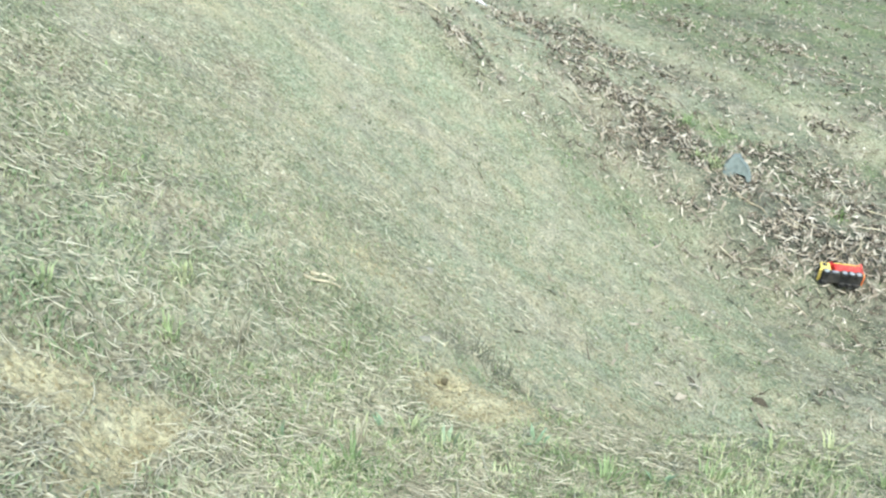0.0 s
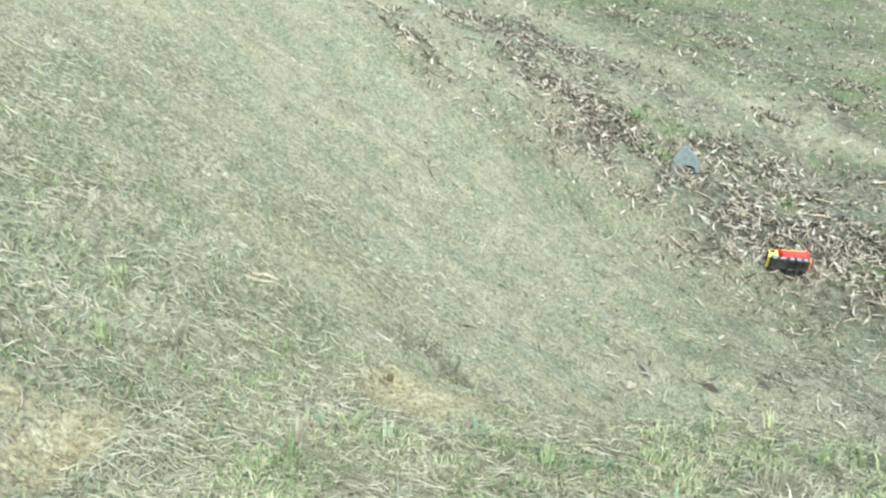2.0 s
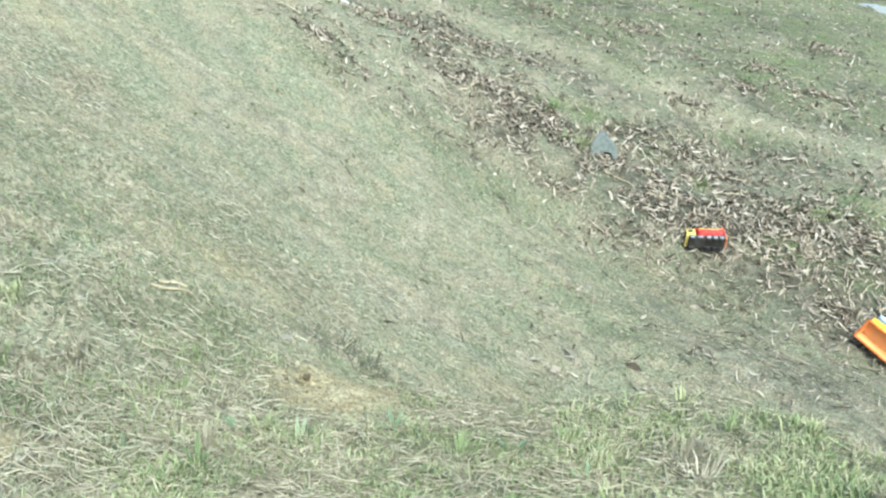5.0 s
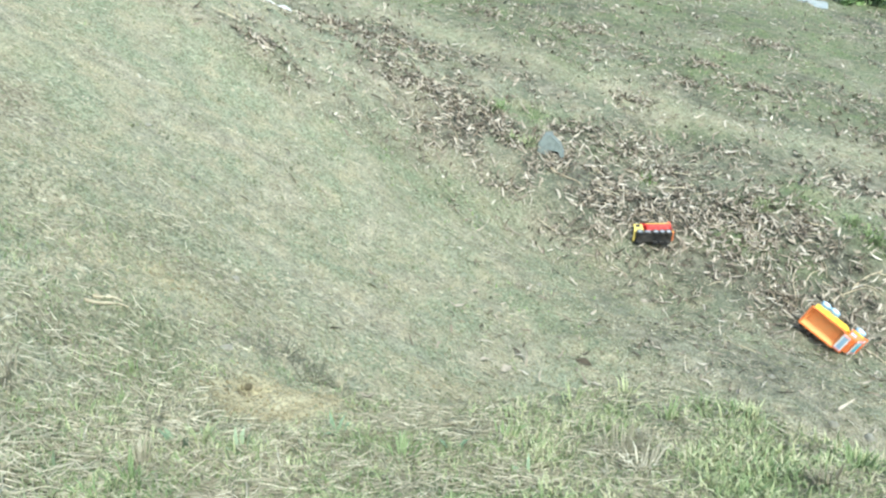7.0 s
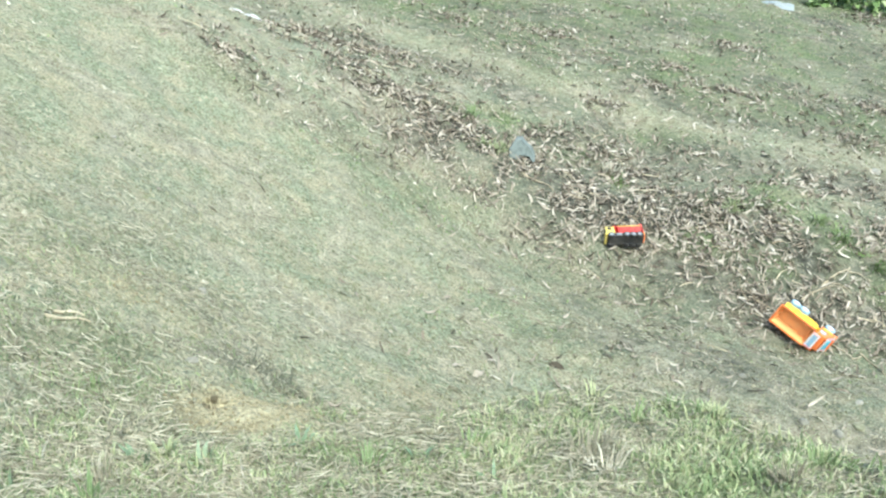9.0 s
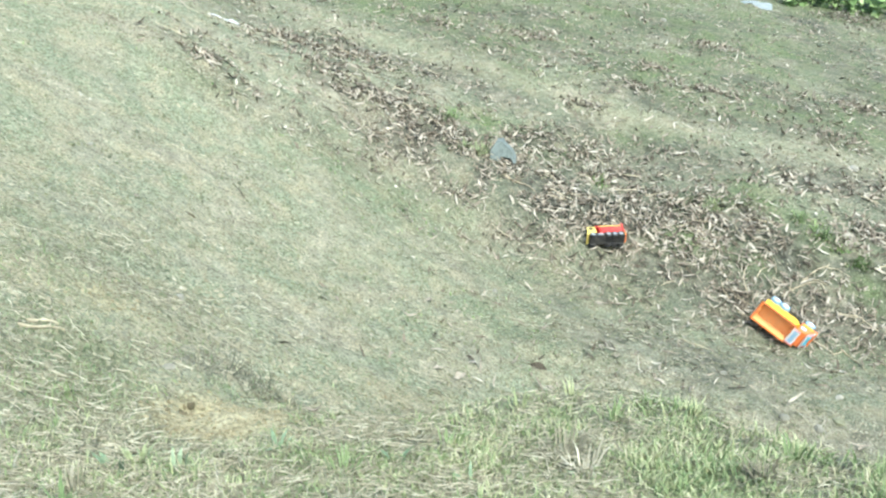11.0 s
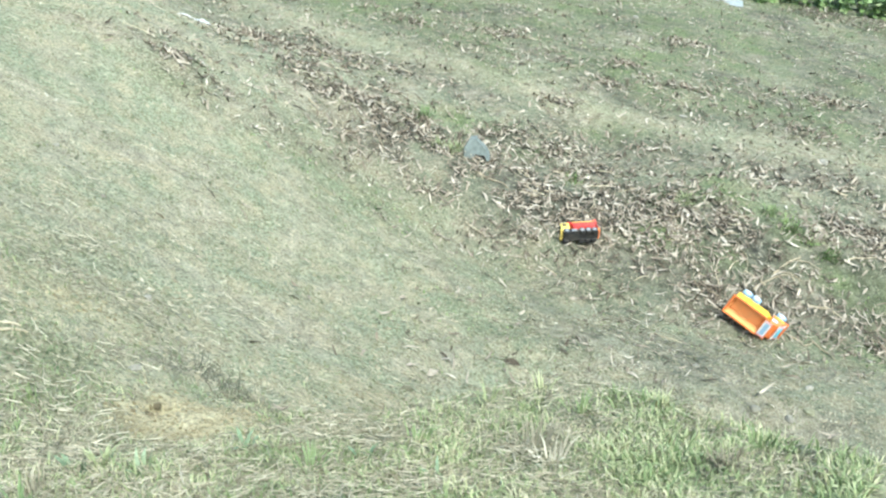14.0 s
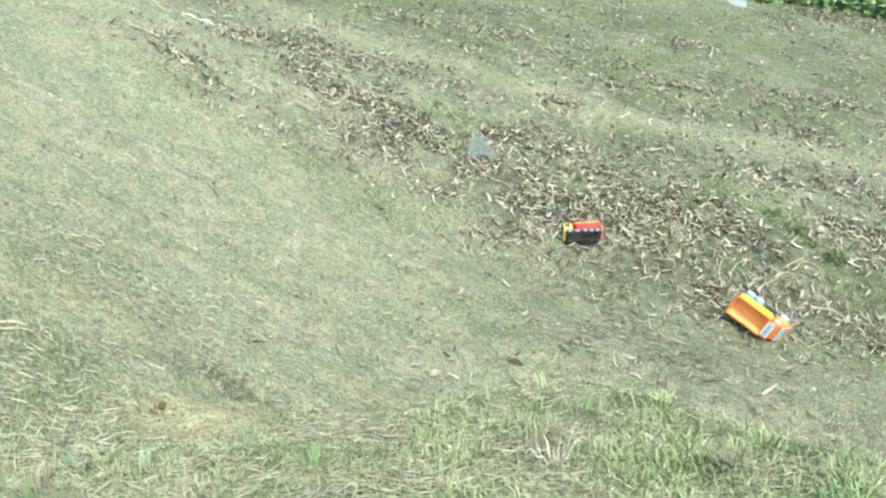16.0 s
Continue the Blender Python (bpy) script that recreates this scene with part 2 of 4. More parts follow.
def island_material(name, stops, rough=0.8, grain=60.0, drift=0.0):
    """Colour from the island's or the object's own random number, with a fine grain."""
    m, n, l, bsdf = nodes_of(name)
    g, o = n.new("ShaderNodeNewGeometry"), n.new("ShaderNodeObjectInfo")
    add = n.new("ShaderNodeMath")
    add.operation = "ADD"
    l.new(g.outputs["Random Per Island"], add.inputs[0])
    l.new(o.outputs["Random"], add.inputs[1])
    fr = n.new("ShaderNodeMath")
    fr.operation = "FRACT"
    l.new(add.outputs[0], fr.inputs[0])
    fac = fr.outputs[0]
    if drift:
        nz = ramp(n, l, noise_tex(n, l, 5.5, 6), [(0.33, (0, 0, 0)), (0.67, (1, 1, 1))])
        lean = n.new("ShaderNodeMix")
        lean.inputs[0].default_value = drift
        l.new(fac, lean.inputs[2])
        l.new(nz, lean.inputs[3])
        fac = lean.outputs[0]
    col = ramp(n, l, fac, stops)
    streak = ramp(n, l, noise_tex(n, l, grain, 3), [(0.3, (0.62, 0.6, 0.56)), (0.6, (1, 1, 1))])
    col = mix(n, l, 0.8, col, streak, "MULTIPLY")
    l.new(col, bsdf.inputs["Base Color"])
    bsdf.inputs["Roughness"].default_value = rough
    bsdf.inputs["Specular IOR Level"].default_value = 0.25
    return m


def plain_material(name, colour, rough=0.4, scuff=0.15, scale=40.0):
    """Moulded plastic or the like: dusty, slightly faded, scuffed."""
    m, n, l, bsdf = nodes_of(name)
    dust = ramp(n, l, noise_tex(n, l, scale, 6), [(0.35, (0, 0, 0)), (0.75, (1, 1, 1))])
    f = n.new("ShaderNodeMath")
    f.operation, f.inputs[1].default_value = "MULTIPLY", scuff
    l.new(dust, f.inputs[0])
    col = mix(n, l, f.outputs[0], colour, (0.5, 0.43, 0.3))
    l.new(col, bsdf.inputs["Base Color"])
    r = n.new("ShaderNodeMath")
    r.operation, r.inputs[1].default_value = "MULTIPLY_ADD", 0.3
    l.new(dust, r.inputs[0])
    r.inputs[2].default_value = rough
    l.new(r.outputs[0], bsdf.inputs["Roughness"])
    bump(n, l, bsdf, noise_tex(n, l, 180, 3), 0.08, 0.002)
    return m


M_GROUND = ground_material()
M_TURF = island_material("short_turf", [(0.1, (0.12, 0.17, 0.08)), (0.35, (0.24, 0.3, 0.165)), (0.6, (0.34, 0.36, 0.23)), (0.9, (0.48, 0.45, 0.32))], drift=0.6)
M_BLADE = island_material("grass_blade", [(0.1, (0.16, 0.23, 0.1)), (0.4, (0.29, 0.365, 0.175)), (0.65, (0.46, 0.49, 0.275)), (0.9, (0.64, 0.6, 0.43))], 0.65, drift=0.4)
M_BROAD = island_material("broad_grass_blade", [(0.0, (0.19, 0.27, 0.16)), (0.6, (0.27, 0.35, 0.22)), (1.0, (0.4, 0.45, 0.29))], 0.65)
M_STRAW = island_material("dry_straw", [(0.0, (0.21, 0.19, 0.13)), (0.5, (0.42, 0.39, 0.285)), (1.0, (0.62, 0.58, 0.45))])
M_LEAF = island_material("dry_leaf", [(0.0, (0.06, 0.05, 0.033)), (0.22, (0.16, 0.13, 0.096)), (0.55, (0.34, 0.29, 0.222)), (0.88, (0.48, 0.425, 0.34)), (1.0, (0.62, 0.565, 0.465))], 0.8, 45)
M_CLOD = island_material("soil_crumb", [(0.0, (0.13, 0.135, 0.09)), (0.3, (0.205, 0.22, 0.135)), (0.55, (0.295, 0.28, 0.195)), (0.88, (0.4, 0.37, 0.27)), (1.0, (0.6, 0.57, 0.46))], 0.95, 60, 0.45)
M_EARTH = island_material("yellow_earth_crumb", [(0.0, (0.22, 0.185, 0.105)), (1.0, (0.43, 0.385, 0.25))], 0.95)
# brown of the hollow's added clods, in place of shade in the pits
M_PIT_SHADE = island_material("pit_shade_brown", [(0.0, (0.13, 0.11, 0.065)), (1.0, (0.25, 0.215, 0.135))], 0.95)
M_SOD = island_material("dark_clod", [(0.0, (0.05, 0.045, 0.03)), (0.6, (0.14, 0.125, 0.085)), (1.0, (0.42, 0.38, 0.29))], 0.95)
M_TUFT = island_material("gully_grass", [(0.0, (0.09, 0.13, 0.055)), (0.5, (0.19, 0.26, 0.11)), (1.0, (0.4, 0.43, 0.24))], 0.6)
M_DARK = island_material("withered_root", [(0.0, (0.09, 0.095, 0.07)), (0.6, (0.2, 0.205, 0.145)), (1.0, (0.36, 0.34, 0.25))], 0.95)
M_GREEN = island_material("green_leaf", [(0.0, (0.08, 0.13, 0.04)), (0.45, (0.16, 0.25, 0.08)), (0.8, (0.27, 0.37, 0.14)), (1.0, (0.44, 0.5, 0.26))], 0.5)
M_STONE = island_material("grey_stone", [(0.0, (0.14, 0.17, 0.158)), (1.0, (0.21, 0.24, 0.222))], 0.9, 45)
M_PEBBLE = island_material("pale_pebble", [(0.0, (0.25, 0.24, 0.19)), (1.0, (0.38, 0.36, 0.3))], 0.9, 60)
M_WOOD = island_material("bleached_wood", [(0.0, (0.36, 0.3, 0.2)), (1.0, (0.58, 0.51, 0.36))], 0.85, 30)
M_WHITE = plain_material("white_plastic", (0.6, 0.6, 0.57), 0.5, 0.2)
M_SHEET = plain_material("grey_blue_plastic", (0.24, 0.28, 0.29), 0.5, 0.2, 12)
P_ORANGE = plain_material("orange_plastic", (0.8, 0.2, 0.04), 0.4, 0.16)
P_AMBER = plain_material("amber_plastic", (0.88, 0.36, 0.02), 0.35, 0.1)
P_TRAY = plain_material("orange_tray_plastic", (0.88, 0.43, 0.15), 0.45, 0.18)
P_YELLOW = plain_material("yellow_plastic", (0.86, 0.52, 0.03), 0.35, 0.1)
P_BLUE = plain_material("pale_blue_plastic", (0.3, 0.46, 0.6), 0.4, 0.15)
P_CYAN = plain_material("cyan_sticker", (0.14, 0.52, 0.66), 0.3, 0.08)
P_RED = plain_material("red_plastic", (0.64, 0.045, 0.04), 0.4, 0.2)
P_LEMON = plain_material("lemon_plastic", (0.8, 0.62, 0.14), 0.4, 0.25)
P_BLACK = plain_material("black_plastic", (0.02, 0.02, 0.022), 0.55, 0.12)
P_GREY = plain_material("silver_grey_plastic", (0.3, 0.32, 0.34), 0.4, 0.15)
P_PINK = plain_material("pink_sticker", (0.78, 0.36, 0.36), 0.4, 0.1)
P_RIM = plain_material("white_trim", (0.75, 0.74, 0.72), 0.4, 0.15)


# ---- mesh helpers ----
def part(name, bm, material, parent=None, label=""):
    me = bpy.data.meshes.new(name)
    bm.to_mesh(me)
    bm.free()
    me.materials.append(material)
    ob = new(name, me)
    ob.parent = parent
    if label:
        tagged(ob, label)
    return ob


def array_mesh(name, verts, faces, material, smooth=False):
    """A mesh from arrays: faces is (n, 3) or (n, 4)."""
    me = bpy.data.meshes.new(name)
    k = faces.shape[1]
    me.vertices.add(len(verts))
    me.vertices.foreach_set("co", verts.astype(np.float32).ravel())
    me.loops.add(faces.size)
    me.loops.foreach_set("vertex_index", faces.astype(np.int32).ravel())
    me.polygons.add(len(faces))
    me.polygons.foreach_set("loop_start", np.arange(0, faces.size, k, dtype=np.int32))
    me.polygons.foreach_set("use_smooth", np.full(len(faces), smooth))
    me.update(calc_edges=True)
    me.materials.append(material)
    return me


def scatter(count, density, r0=0.5, r1=9.8, a0=-60, a1=42):
    """Places in front of the near bank, denser close by, kept with the given chance."""
    a = np.radians(rng.uniform(a0, a1, count))
    r = np.exp(rng.uniform(np.log(r0), np.log(r1), count))
    x, y = r * np.sin(a), r * np.cos(a)
    keep = rng.uniform(0, 1, count) < density(x, y)
    return x[keep], y[keep]


def blades(name, x, y, length, width, lean, material):
    """Tapered bent blades of grass, each an island of three faces."""
    n = len(x)
    z = ground_z(x, y) - 0.002
    turn, way = rng.uniform(0, 2 * np.pi, n), rng.uniform(0, 2 * np.pi, n)
    lean = np.clip(lean + rng.normal(0, 0.25, n), 0.05, 1.5)
    side = np.stack([np.cos(turn), np.sin(turn), 0 * turn], 1) * width[:, None] / 2
    out = np.stack([np.cos(way), np.sin(way), 0 * way], 1)
    up = np.array([0, 0, 1.0])
    base = np.stack([x, y, z], 1)
    mid = base + (out * np.sin(lean * 0.6)[:, None] + up * np.cos(lean * 0.6)[:, None]) * length[:, None] * 0.55
    tip = mid + (out * np.sin(lean * 1.4)[:, None] + up * np.cos(lean * 1.4)[:, None]) * length[:, None] * 0.45
    v = np.stack([base - side, base + side, mid + side * 0.8, mid - side * 0.8, tip], 1).reshape(-1, 3)
    k = np.arange(n)[:, None] * 5
    f = np.concatenate([k + [0, 1, 2], k + [0, 2, 3], k + [3, 2, 4]])
    return new(name, array_mesh(name, v, f, material))


LEAF_S = np.array([0.0, 0.22, 0.5, 0.78, 1.0])
LEAF_W = np.array([0.12, 0.8, 1.0, 0.6, 0.04])


def leaf_arrays(x, y, length, width, lift, tilt):
    """Dry lanceolate leaves, folded along the rib and curled; 16 triangles each."""
    n = len(x)
    z = ground_z(x, y) + lift
    a = rng.uniform(0, 2 * np.pi, n)
    curl, twist = rng.normal(0, 1.1, n), rng.normal(0, 1.2, n)
    fold = rng.uniform(0.1, 0.7, n)
    f = np.stack([np.cos(a), np.sin(a), 0 * a], 1)
    s = np.stack([-np.sin(a), np.cos(a), 0 * a], 1)
    e = 0.03
    gx = (base_z(x + e, y) - base_z(x - e, y)) / (2 * e)
    gy = (base_z(x, y + e) - base_z(x, y - e)) / (2 * e)
    f[:, 2], s[:, 2] = f[:, 0] * gx + f[:, 1] * gy + tilt * rng.normal(0, 1, n), s[:, 0] * gx + s[:, 1] * gy + tilt * rng.normal(0, 1, n)
    f /= np.linalg.norm(f, axis=1)[:, None]
    s /= np.linalg.norm(s, axis=1)[:, None]
    up = np.cross(f, s)
    rows = []
    for t, w in zip(LEAF_S, LEAF_W):
        c = np.stack([x, y, z], 1) + f * ((t - 0.5) * length)[:, None] + up * (curl * length * (t - 0.5) ** 2 * 0.9)[:, None]
        ss = s * np.cos(twist * (t - 0.5))[:, None] + up * np.sin(twist * (t - 0.5))[:, None]
        half = (width * w / 2)[:, None]
        rise = up * (half[:, 0] * fold)[:, None]
        rows += [c - ss * half + rise, c, c + ss * half + rise]
    v = np.stack(rows, 1).reshape(-1, 3)
    q = []
    for r in range(4):
        q += [[r * 3, r * 3 + 1, r * 3 + 4, r * 3 + 3], [r * 3 + 1, r * 3 + 2, r * 3 + 5, r * 3 + 4]]
    faces = (np.arange(n)[:, None, None] * 15 + np.array(q)[None]).reshape(-1, 4)
    return v, faces


def straws(name, x, y, length, width, material, lift=0.004, bend=0.25):
    """Dry stalks lying about: three-sided rods of three joints."""
    n = len(x)
    a = rng.uniform(0, 2 * np.pi, n)
    b = a + rng.normal(0, bend, n) * 2
    pts = []
    px, py = x - np.cos(a) * length / 2, y - np.sin(a) * length / 2
    for k in range(4):
        t = k / 3
        c = a * (1 - t) + b * t
        pts.append((px.copy(), py.copy()))
        px, py = px + np.cos(c) * length / 3, py + np.sin(c) * length / 3
    tilt = np.abs(rng.normal(0, 0.18, n)) * length
    rings = []
    for k, (qx, qy) in enumerate(pts):
        qz = ground_z(qx, qy) + lift + tilt * k / 3
        w = width * (1.0, 1.0, 0.85, 0.5)[k] / 2
        sx, sy = -np.sin(a), np.cos(a)
        rings.append(np.stack([np.stack([qx + sx * w, qy + sy * w, qz], 1), np.stack([qx - sx * w, qy - sy * w, qz], 1),
                               np.stack([qx, qy, qz + w * 1.6], 1)], 1))
    v = np.stack(rings, 1).reshape(-1, 3)
    q = [[r * 3 + i, r * 3 + (i + 1) % 3, r * 3 + 3 + (i + 1) % 3, r * 3 + 3 + i] for r in range(3) for i in range(3)]
    faces = (np.arange(n)[:, None, None] * 12 + np.array(q)[None]).reshape(-1, 4)
    return new(name, array_mesh(name, v, faces, material))


def crumbs(name, x, y, size, material):
    """Soil crumbs and grit: crooked five-sided lumps, sunk a little."""
    n = len(x)
    o = np.array([[1, 0, -0.5], [0.3, 0.95, -0.5], [-0.8, 0.6, -0.5], [-0.8, -0.6, -0.5], [0.3, -0.95, -0.5], [0, 0, 0.85]], float)
    v = o[None] * size[:, None, None] * rng.uniform(0.6, 1.25, (n, 6, 1)) + rng.normal(0, 0.16, (n, 6, 3)) * size[:, None, None]
    v += np.stack([x, y, ground_z(x, y) + size * 0.2], 1)[:, None]
    t = np.array([[0, 1, 5], [1, 2, 5], [2, 3, 5], [3, 4, 5], [4, 0, 5]])
    faces = (np.arange(n)[:, None, None] * 6 + t[None]).reshape(-1, 3)
    return new(name, array_mesh(name, v.reshape(-1, 3), faces, material))


# ---- ground: one sheet, fine before the bank, coarse towards the horizon ----
def build_ground():
    ang = np.radians(np.concatenate([np.linspace(-56, 50, 620), np.linspace(52, 302, 80)]))
    rad = np.concatenate([[0.002, 0.12, 0.3, 0.42], np.exp(np.linspace(np.log(0.5), np.log(11), 620)), [13, 18, 30, 60, 120, 260, 600]])
    a, r = np.meshgrid(ang, rad)
    x, y = r * np.sin(a), r * np.cos(a)
    z = ground_z(x, y)
    cols, rws = len(ang), len(rad)
    v = np.stack([x, y, z], -1).reshape(-1, 3)
    i, j = np.meshgrid(np.arange(rws - 1), np.arange(cols), indexing="ij")
    q = np.stack([i * cols + j, (i + 1) * cols + j, (i + 1) * cols + (j + 1) % cols, i * cols + (j + 1) % cols], -1).reshape(-1, 4)
    me = array_mesh("ground", v, q[:, ::-1], M_GROUND, True)
    vx, vy = v[:, 0], v[:, 1]
    worn = 0.2 * band(near_line(vx, vy, PATH), 0.2) * (0.9 + 0.5 * value_noise(vx, vy, 0.3, 81))
    cover = np.stack([np.maximum(moss_cover(vx, vy), 0.35 * bank_cover(vx, vy)), np.clip(np.maximum(earth_cover(vx, vy), worn), 0, 1), damp_cover(vx, vy), dry_cover(vx, vy)], 1)
    at = me.color_attributes.new("cover", "FLOAT_COLOR", "POINT")
    at.data.foreach_set("color", cover.astype(np.float32).ravel())
    ob = new("ground", me)
    return tagged(ob, "bare sloping earth with thin worn turf and damp gully", "ground", kind="structure")


build_ground()


# ---- toy trucks ----
def box_bm(sx, sy, sz, at=(0, 0, 0), bevel=0.0, taper=None, segments=2):
    bm = bmesh.new()
    bmesh.ops.create_cube(bm, size=1.0)
    for v in bm.verts:
        v.co = Vector((v.co.x * sx, v.co.y * sy, v.co.z * sz))
        if taper:
            taper(v.co)
    if bevel:
        bmesh.ops.bevel(bm, geom=bm.edges[:], offset=bevel, segments=segments, profile=0.6, affect="EDGES")
    bmesh.ops.translate(bm, verts=bm.verts, vec=at)
    return bm


def tray_bm(length, width, height, wall, flare, at):
    """An open tipper tray with thick walls and sides that lean outwards."""
    bm = bmesh.new()
    rings = []
    for l2, w2, z in ((length / 2 - flare, width / 2 - flare, 0), (length / 2, width / 2, height), (length / 2 - wall, width / 2 - wall, height),
                      (length / 2 - flare - wall, width / 2 - flare - wall, wall)):
        rings.append([bm.verts.new((sx * l2, sy * w2, z)) for sx, sy in ((-1, -1), (1, -1), (1, 1), (-1, 1))])
    for lo, hi in zip(rings[:-1], rings[1:]):
        for k in range(4):
            bm.faces.new((lo[k], lo[(k + 1) % 4], hi[(k + 1) % 4], hi[k]))
    bm.faces.new(rings[0][::-1])
    bm.faces.new(rings[3])
    bmesh.ops.bevel(bm, geom=bm.edges[:], offset=0.0022, segments=2, affect="EDGES")
    bmesh.ops.translate(bm, verts=bm.verts, vec=at)
    return bm


def drum_bm(radius, width, segments=20, at=(0, 0, 0), bevel=0.003, tread=0):
    """A wheel lying across y, with rounded shoulders and, if asked, tread blocks."""
    bm = bmesh.new()
    bmesh.ops.create_cone(bm, cap_ends=True, segments=segments, radius1=radius, radius2=radius, depth=width, matrix=Matrix.Rotation(radians(90), 4, "X"))
    if bevel:
        rim = [e for e in bm.edges if abs(e.verts[0].co.y - e.verts[1].co.y) < 1e-6]
        bmesh.ops.bevel(bm, geom=rim, offset=bevel, segments=2, affect="EDGES")
    for k in range(tread):
        a = 2 * math.pi * k / tread
        m = Matrix.Rotation(a, 4, "Y") @ Matrix.Translation((0, 0, radius)) @ Matrix.Diagonal((radius * 0.22, width * 0.9, radius * 0.12, 1))
        bmesh.ops.create_cube(bm, size=1.0, matrix=m)
    bmesh.ops.translate(bm, verts=bm.verts, vec=at)
    return bm


def resting(at, f, w):
    """A pose whose x runs along f and whose y leans to w."""
    f = Vector(f).normalized()
    n = f.cross(Vector(w)).normalized()
    m = Matrix((f, n.cross(f), n)).transposed().to_4x4()
    m.translation = at
    return m


def settle(root, at, f, w, sink, size):
    """Lays a thing down so that its lowest point just touches the ground."""
    m = resting((0, 0, 0), f, w) @ Matrix.Scale(size, 4)
    gap = 1e9
    for o in root.children_recursive:
        for c in o.bound_box:
            q = m @ Vector(c)
            gap = min(gap, q.z + 0.0 - float(ground_z(at[0] + q.x, at[1] + q.y)))
    m.translation = (at[0], at[1], -gap - sink)
    root.matrix_world = m


def wheel(parent, r, w, at, tyre_mat, hub_mat, tread):
    side = 1 if at[1] > 0 else -1
    t = part("wheel", drum_bm(r, w, 22, at, r * 0.12, tread), tyre_mat, parent)
    hub = drum_bm(r * 0.62, w * 0.35, 18, (at[0], at[1] + side * w * 0.42, at[2]), r * 0.06)
    part("hub", hub, hub_mat, t, "pale moulded wheel hub")
    part("hub_cap", drum_bm(r * 0.2, w * 0.3, 10, (at[0], at[1] + side * w * 0.58, at[2]), r * 0.04), hub_mat, t)
    return t


def orange_truck():
    root = new("toy_dump_truck")
    tagged(root, "orange and yellow plastic toy dump truck lying on its side", "toy truck")
    part("chassis", box_bm(0.33, 0.07, 0.022, (0, 0, 0.04), 0.004), P_YELLOW, root)
    part("side_skirt", box_bm(0.20, 0.116, 0.03, (-0.055, 0, 0.06), 0.006), P_YELLOW, root, "yellow moulded side skirt")
    tray = part("tipper_tray", tray_bm(0.238, 0.134, 0.066, 0.006, 0.014, (-0.058, 0, 0.096)), P_TRAY, root, "orange open tipper tray")
    for s in (-1, 1):
        part("tray_side", box_bm(0.222, 0.006, 0.062, (-0.056, s * 0.0665, 0.116), 0.002), P_YELLOW, tray, "yellow tray side")
        for k in range(5):
            part("tray_rib", box_bm(0.007, 0.006, 0.058, (-0.14 + k * 0.042, s * 0.0705, 0.118), 0.002), P_AMBER, tray)
        part("tray_rim", box_bm(0.238, 0.011, 0.011, (-0.058, s * 0.0665, 0.1595), 0.003), P_ORANGE, tray, "orange tray rim")
    part("tailgate_lip", box_bm(0.012, 0.136, 0.012, (-0.176, 0, 0.1585), 0.003), P_ORANGE, tray)
    guard = part("cab_guard", box_bm(0.056, 0.128, 0.009, (0.084, 0, 0.1605), 0.003), P_ORANGE, tray, "orange guard plate over the cab")
    part("guard_border", box_bm(0.046, 0.112, 0.003, (0.081, 0, 0.166), 0.001), P_RIM, guard, "white guard sticker border")
    part("guard_sticker", box_bm(0.026, 0.084, 0.003, (0.082, 0, 0.1685), 0.001), P_BLUE, guard, "blue guard sticker")
    for s in (-1, 1):
        part("guard_edge", box_bm(0.044, 0.008, 0.003, (0.081, s * 0.05, 0.1685), 0.001), P_PINK, guard)

    def wedge(c):
        if c.z > 0:
            c.x = c.x - 0.042 if c.x > 0 else c.x
            c.y *= 0.92
    cab = part("cab", box_bm(0.1, 0.128, 0.098, (0.124, 0, 0.088), 0.012, wedge, 3), P_ORANGE, root, "glossy orange cab")

    def panel(sx, sy, sz, at, turn):
        bm = box_bm(sx, sy, sz, (0, 0, 0), min(sx, sz) * 0.3)
        bmesh.ops.transform(bm, matrix=Matrix.Translation(at) @ turn, verts=bm.verts)
        return bm
    flat = Matrix.Rotation(radians(-23), 4, "Y")
    screen = part("windscreen_frame", panel(0.006, 0.108, 0.06, (0.1535, 0, 0.1), flat), P_PINK, cab, "pinkish white windscreen surround")
    part("windscreen", panel(0.006, 0.072, 0.04, (0.158, 0, 0.099), flat), P_CYAN, screen, "cyan windscreen panel")
    part("visor", panel(0.008, 0.106, 0.009, (0.1455, 0, 0.13), flat), P_RIM, cab, "white sun visor")
    part("bumper", box_bm(0.014, 0.124, 0.02, (0.174, 0, 0.044), 0.005), P_ORANGE, cab)
    for s in (-1, 1):
        part("side_window", box_bm(0.036, 0.005, 0.03, (0.1, s * 0.0605, 0.108), 0.002), P_BLUE, cab)
        part("headlight", box_bm(0.006, 0.02, 0.014, (0.17, s * 0.048, 0.066), 0.002), P_RIM, cab)
        part("mudguard", box_bm(0.066, 0.022, 0.012, (0.118, s * 0.058, 0.062), 0.005), P_YELLOW, cab)
        for wx in (-0.125, -0.062, 0.118):
            wheel(root, 0.03, 0.028, (wx, s * 0.062, 0.029), P_BLUE, P_RIM, 12)
    return root


def rake(c):
    """Slopes a small block's top down towards the front."""
    if c.z > 0 and c.x > 0:
        c.z *= -0.6


